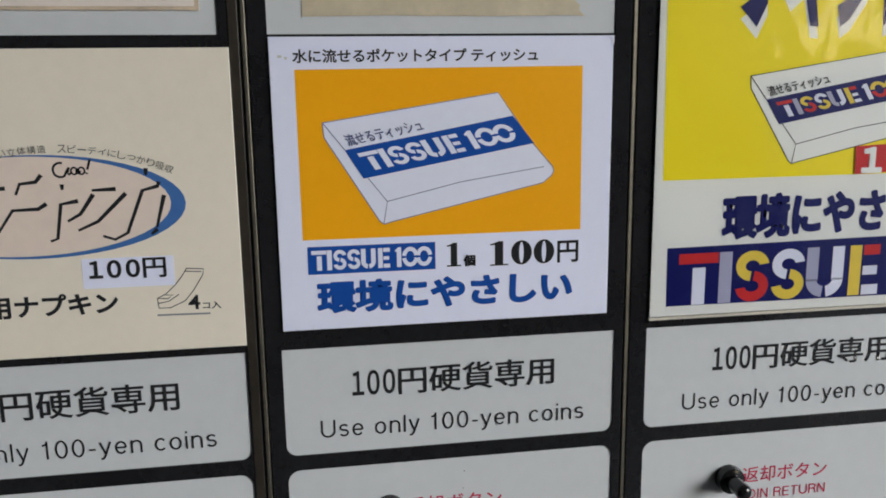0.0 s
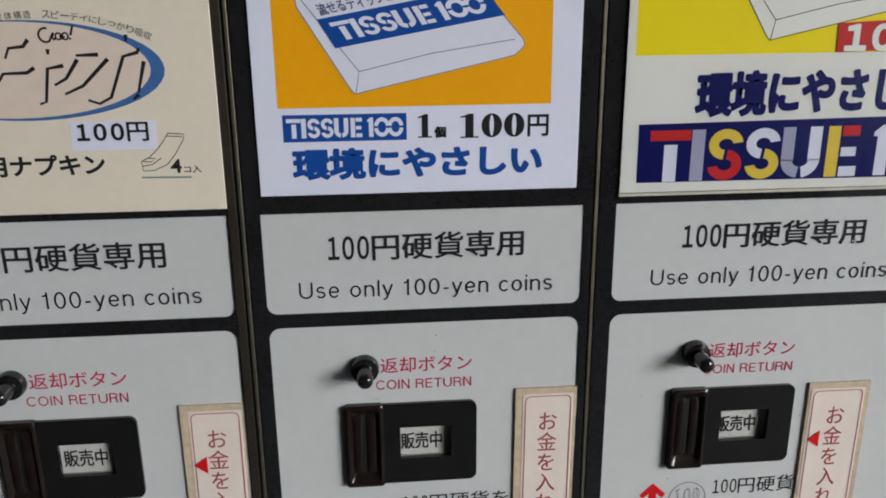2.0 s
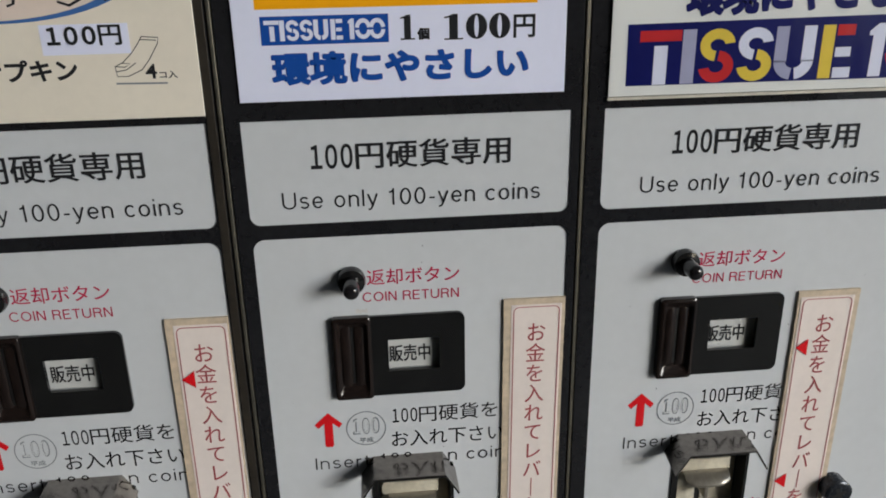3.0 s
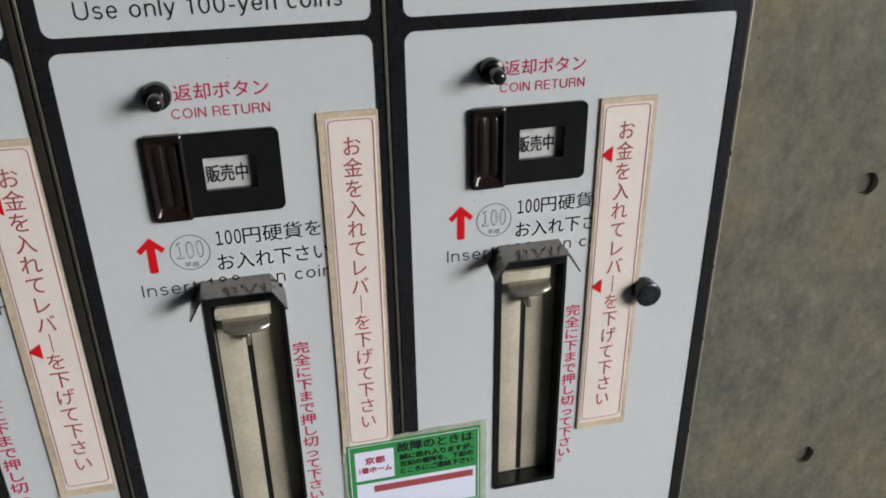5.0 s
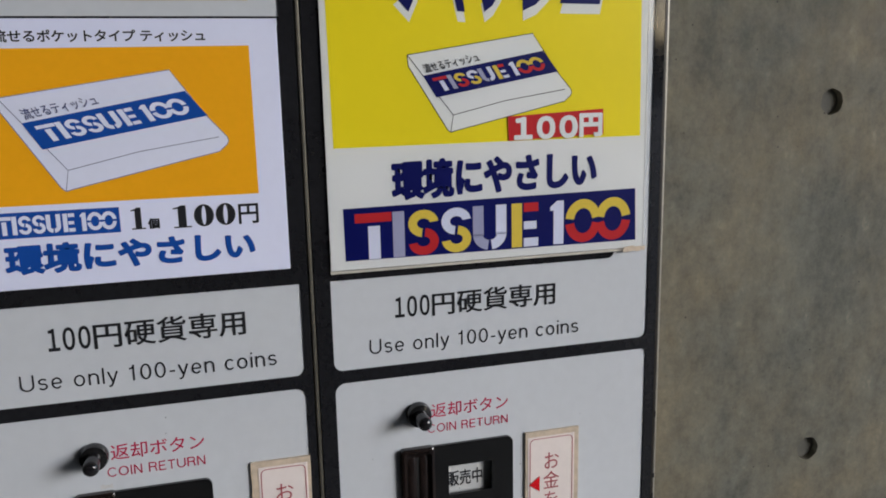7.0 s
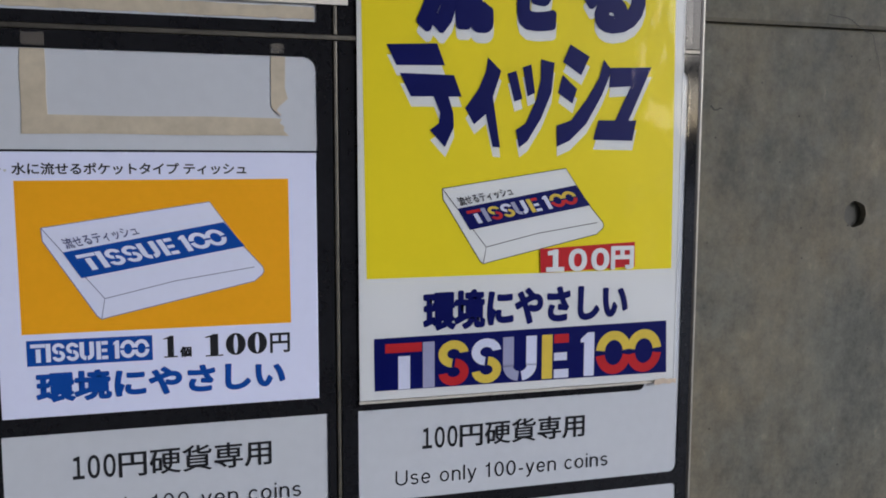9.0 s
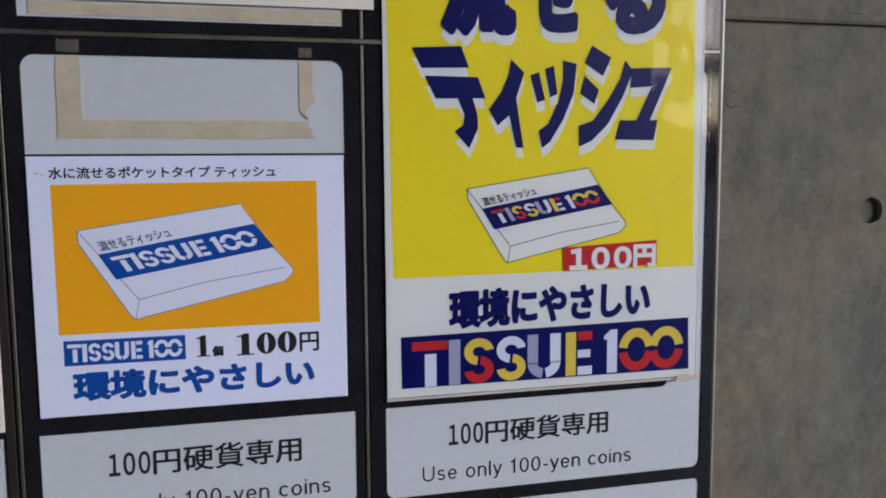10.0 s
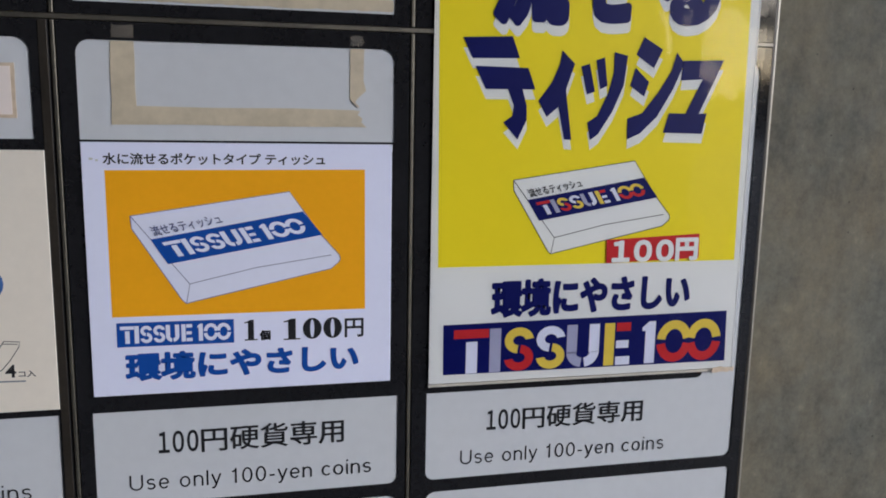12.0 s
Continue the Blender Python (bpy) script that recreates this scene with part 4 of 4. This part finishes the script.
link("price_lettering", words("１００", -0.0722, -0.0508, 1.3390, 1.3470, 0.0028, 0.02, fat=0.00012, space=0.62), INK, napkin)
link("price_lettering", words("円", -0.0492, -0.0396, 1.3385, 1.3474, 0.0028, 0.004, fat=0.00012), INK, napkin)
link("poster_lettering", words("用ナプキン", -0.1165, -0.0615, 1.3226, 1.3326, D, 0.012, fat=0.00022), INK, napkin)
link("poster_lettering", words("4", -0.0312, -0.0260, 1.3226, 1.3294, D, 0.02), INK, napkin)
link("poster_lettering", words("コ入", -0.0250, -0.0168, 1.3225, 1.3260, D, 0.02), INK, napkin)
pad = [(-0.0308, 1.3418), (-0.0235, 1.3412), (-0.0240, 1.3385), (-0.0285, 1.3315), (-0.0325, 1.3268), (-0.0390, 1.3240), (-0.0440, 1.3240), (-0.0444, 1.3286), (-0.0405, 1.3305), (-0.0362, 1.3345), (-0.0330, 1.3385), (-0.0308, 1.3418)]
folds = ribbon([(-0.0444, 1.3262), (-0.0395, 1.3270), (-0.0350, 1.3300)], 0.0004) + ribbon([(-0.0440, 1.3286), (-0.0400, 1.3282), (-0.0375, 1.3298), (-0.0410, 1.3300)], 0.0004) + ribbon([(-0.0318, 1.3405), (-0.0245, 1.3400)], 0.0004)
part("pad_picture", flat(ribbon(pad, 0.0004) + folds, D), INK, napkin)
part("small_print_bar", flat(ribbon([(-0.0450, 1.3208), (-0.0218, 1.3204)], 0.0008), D), GREY_INK, napkin)

# tall yellow poster in a clear sleeve
yellow = tagged(part("yellow_poster", slab(0.1902, 0.3832, 1.3062, 1.6000, 0.0020, 0.0026), SHEET), "yellow and navy tissue poster in clear sleeve", "poster")
P = 0.0027
part("yellow_field", flat([[(0.1945, 1.3742), (0.3798, 1.3745), (0.3765, 1.5980), (0.1918, 1.5980)]], P), YELLOW, yellow)
HEADLINE = (("流", 0.2190, 0.2660, 1.5070, 1.5620, -0.1), ("せ", 0.2725, 0.3075, 1.5105, 1.5620, 0.05), ("る", 0.3190, 0.3580, 1.5110, 1.5620, 0.2))
DROP = (0.0002, -0.0055)
for ch, x0, x1, z0, z1, lean in HEADLINE:
    f = 0.0019
    box_ = lambda dx, dz: (x0 + f + dx, x1 - f + dx, z0 + f + dz, z1 - f + dz)
    link("headline_shadow", words(ch, *box_(*DROP), P + 0.0001, 0.02, lean, fat=f), SHEET_WHITE, yellow)
    link("headline", words(ch, *box_(0, 0), P + 0.00035, 0.02, lean, fat=f), NAVY, yellow)
# slab-cut display kana: strokes on a grid, one unit to 0.34 mm
KANA = (
    (3, ([(0, 163), (82, 167), (95, 133), (16, 131)], [(21, 119), (110, 118), (123, 84), (39, 83)], [(76, 84), (101, 84), (109, 58), (110, 35), (95, 3), (70, 30), (85, 41), (87, 58)])),
    (132, ([(38, 148), (61, 127), (47, 85), (60, 3), (47, 4), (35, 57), (15, 40), (0, 66), (22, 96), (35, 126)],)),
    (204, ([(0, 123), (15, 128), (26, 83), (12, 78)], [(26, 134), (41, 139), (48, 93), (35, 87)], [(58, 148), (82, 143), (77, 94), (59, 51), (35, 13), (21, 3), (15, 32), (32, 43), (50, 81), (58, 114)])),
    (291, ([(23, 174), (58, 155), (43, 124), (10, 145)], [(10, 124), (36, 101), (28, 77), (2, 94)], [(84, 151), (99, 134), (81, 91), (54, 44), (24, 15), (1, 5), (0, 40), (26, 49), (55, 86), (76, 121)])),
    (358, ([(30, 138), (106, 141), (65, 50), (80, 51), (73, 16), (0, 17), (9, 50), (40, 50), (68, 108), (27, 105)],)),
)
for shift, strokes_ in KANA:
    at = lambda p, dx, dz: [(0.2051 + (shift + a) * 0.00034 + dx, 1.4450 + b * 0.00034 + dz) for a, b in p]
    part("headline_shadow", flat([at(p, *DROP) for p in strokes_], P + 0.0001), SHEET_WHITE, yellow)
    part("headline", flat([at(p, 0, 0) for p in strokes_], P + 0.0003), NAVY, yellow)
pack_print((0.2370, 1.4233), 0.914, P + 0.0001, yellow, INK, SHEET_WHITE, NAVY, None)
part("price_field", flat([[(0.2955, 1.3745), (0.3552, 1.3765), (0.3548, 1.3912), (0.2950, 1.3884)]], P + 0.0007), POSTER_RED, yellow)
link("price_lettering", words("１００", 0.2992, 0.3380, 1.3752, 1.3876, P + 0.0008, 0.02, fat=0.0005, space=0.54), SHEET_WHITE, yellow)
link("price_lettering", words("円", 0.3400, 0.3538, 1.3756, 1.3884, P + 0.0008, 0.012, fat=0.0006), SHEET_WHITE, yellow)
link("poster_lettering", words("環境にやさしい", 0.2268, 0, 1.3442, 0, P, 0.014, u=(0.1240, 0.0016), v=(0, 0.0212), fat=0.0008), NAVY, yellow)
part("mark_field", flat([[(0.1985, 1.3112), (0.3785, 1.3108), (0.3775, 1.3428), (0.1982, 1.3408)]], P), NAVY, yellow)
logo_prints((0.2045, 1.3114), (0.1700, 0.0006), (0, 0.0262), P + 0.0001, yellow)
sleeve = part("sleeve", flat([rounded(0.1890, 0.3886, 1.3042, 1.6050)], 0.0037), FILM, yellow, "clear wavy plastic sleeve")
sleeve.visible_shadow = False
yellow.location = (-0.0007, 0, 0)
part("sleeve_seam", slab(0.1900, 0.3838, 1.3044, 1.3058, 0.0014, 0.0029), TAPE_PALE, yellow)
part("sleeve_seam", slab(0.3834, 0.3841, 1.3050, 1.6000, 0.0022, 0.0028), SHEET, yellow)
part("sleeve_scrap", prism(ragged(0.3700, 0.3845, 1.3042, 1.3072, 0.0006, 7, 0.002), 0.0038, 0.0041), BACKING, yellow, "torn brown tape scrap")

# ---- red-lettered sticker, tape remains and a card on the upper fields ----
goods = tagged(part("goods_sticker", prism(ragged(-0.1400, -0.0180, 1.4538, 1.4800, 0.00015, 9), 0.0005, 0.0012), BACKING), "white sticker with red lettering on yellowed backing", "sticker")
part("sticker_face", slab(-0.1390, -0.0198, 1.4553, 1.4785, 0.0012, 0.0015), LABEL, goods)
link("sticker_lettering", words("生理用品", -0.0910, -0.0262, 1.4577, 1.4735, 0.0017, 0.014), GOODS_RED, goods)

def tape(pts, d0, d1, label="yellowed remains of adhesive tape on white field", film=TAPE_FILM):
    return tagged(part("tape_strip", prism(pts, d0, d1), film), label, "tape", "tape remains")


tape([(0.0252, 1.4511), (0.0610, 1.4516), (0.1020, 1.4512), (0.1470, 1.4516), (0.1535, 1.4514), (0.1508, 1.4540), (0.1512, 1.4562), (0.1488, 1.4580), (0.1500, 1.4600), (0.1472, 1.4604),
      (0.1150, 1.4608), (0.0760, 1.4603), (0.0374, 1.4606), (0.0370, 1.4710), (0.0374, 1.4820), (0.0372, 1.4922), (0.0262, 1.4922), (0.0256, 1.4780), (0.0258, 1.4640)], 0.0004, 0.0008)
tape(ragged(0.0270, 0.0372, 1.4938, 1.4998, 0.0004, 17, 0.002), 0.0012, 0.0015, "thin yellowed tape end on black border", TAPE_END)
tape([(0.1446, 1.4660), (0.1468, 1.4640), (0.1490, 1.4668), (0.1532, 1.4706), (0.1518, 1.4760), (0.1522, 1.4922), (0.1448, 1.4922)], 0.0004, 0.0008)
tape(ragged(0.1448, 0.1516, 1.4938, 1.4985, 0.0004, 18, 0.002), 0.0012, 0.0015, "thin yellowed tape end on black border", TAPE_END)
tape(ragged(0.0150, 0.1675, 1.5118, 1.5180, 0.0004, 14, 0.004), 0.0004, 0.0009, "long yellowed strip of tape under a card")
curl = prism([(0.1456, 1.4650), (0.1468, 1.4638), (0.1492, 1.4616), (0.1495, 1.4624), (0.1476, 1.4642), (0.1476, 1.4654)], 0.0008, 0.0012)
tagged(part("tape_curl", curl, BACKING), "small curled dark shred of torn tape", "tape", "tape remains")
tagged(part("card", slab(-0.0020, 0.1850, 1.5195, 1.7000, 0.0020, 0.0026), CREAM), "plain cream card taped to the upper field", "card")

# ---- small wear: specks on the white fields ----
rnd = random.Random(21)
specks = []
for _ in range(46):
    x, z, r = rnd.uniform(-0.10, 0.38), rnd.uniform(0.93, 1.235), rnd.uniform(0.00018, 0.0004)
    specks.append(arc(x, z, r, r * rnd.uniform(0.7, 1.5), 0, 360, 6)[:-1])
tagged(part("speck", flat(specks, 0.00075), GREY_INK, machine, "fine grey specks"), kind="stuff")
smear = [ragged(0.0590, 0.0650, 1.1950, 1.1972, 0.0006, 31, 0.0012)]
part("smear", flat(smear, 0.00055), mat("pale_grime", (0.63, 0.62, 0.61), 0.2, 0.1, 80, 400), machine, "faint brownish smear")
for i in range(8):
    z = rnd.uniform(0.92, 1.2)
    chip = ragged(0.3960, 0.3960 + rnd.uniform(0.0005, 0.0012), z, z + rnd.uniform(0.002, 0.006), 0.00025, 50 + i, 0.0012)
    part("paint_chip", flat([chip], 0.0008), GAP_SHADE_AND_CHIP, machine)
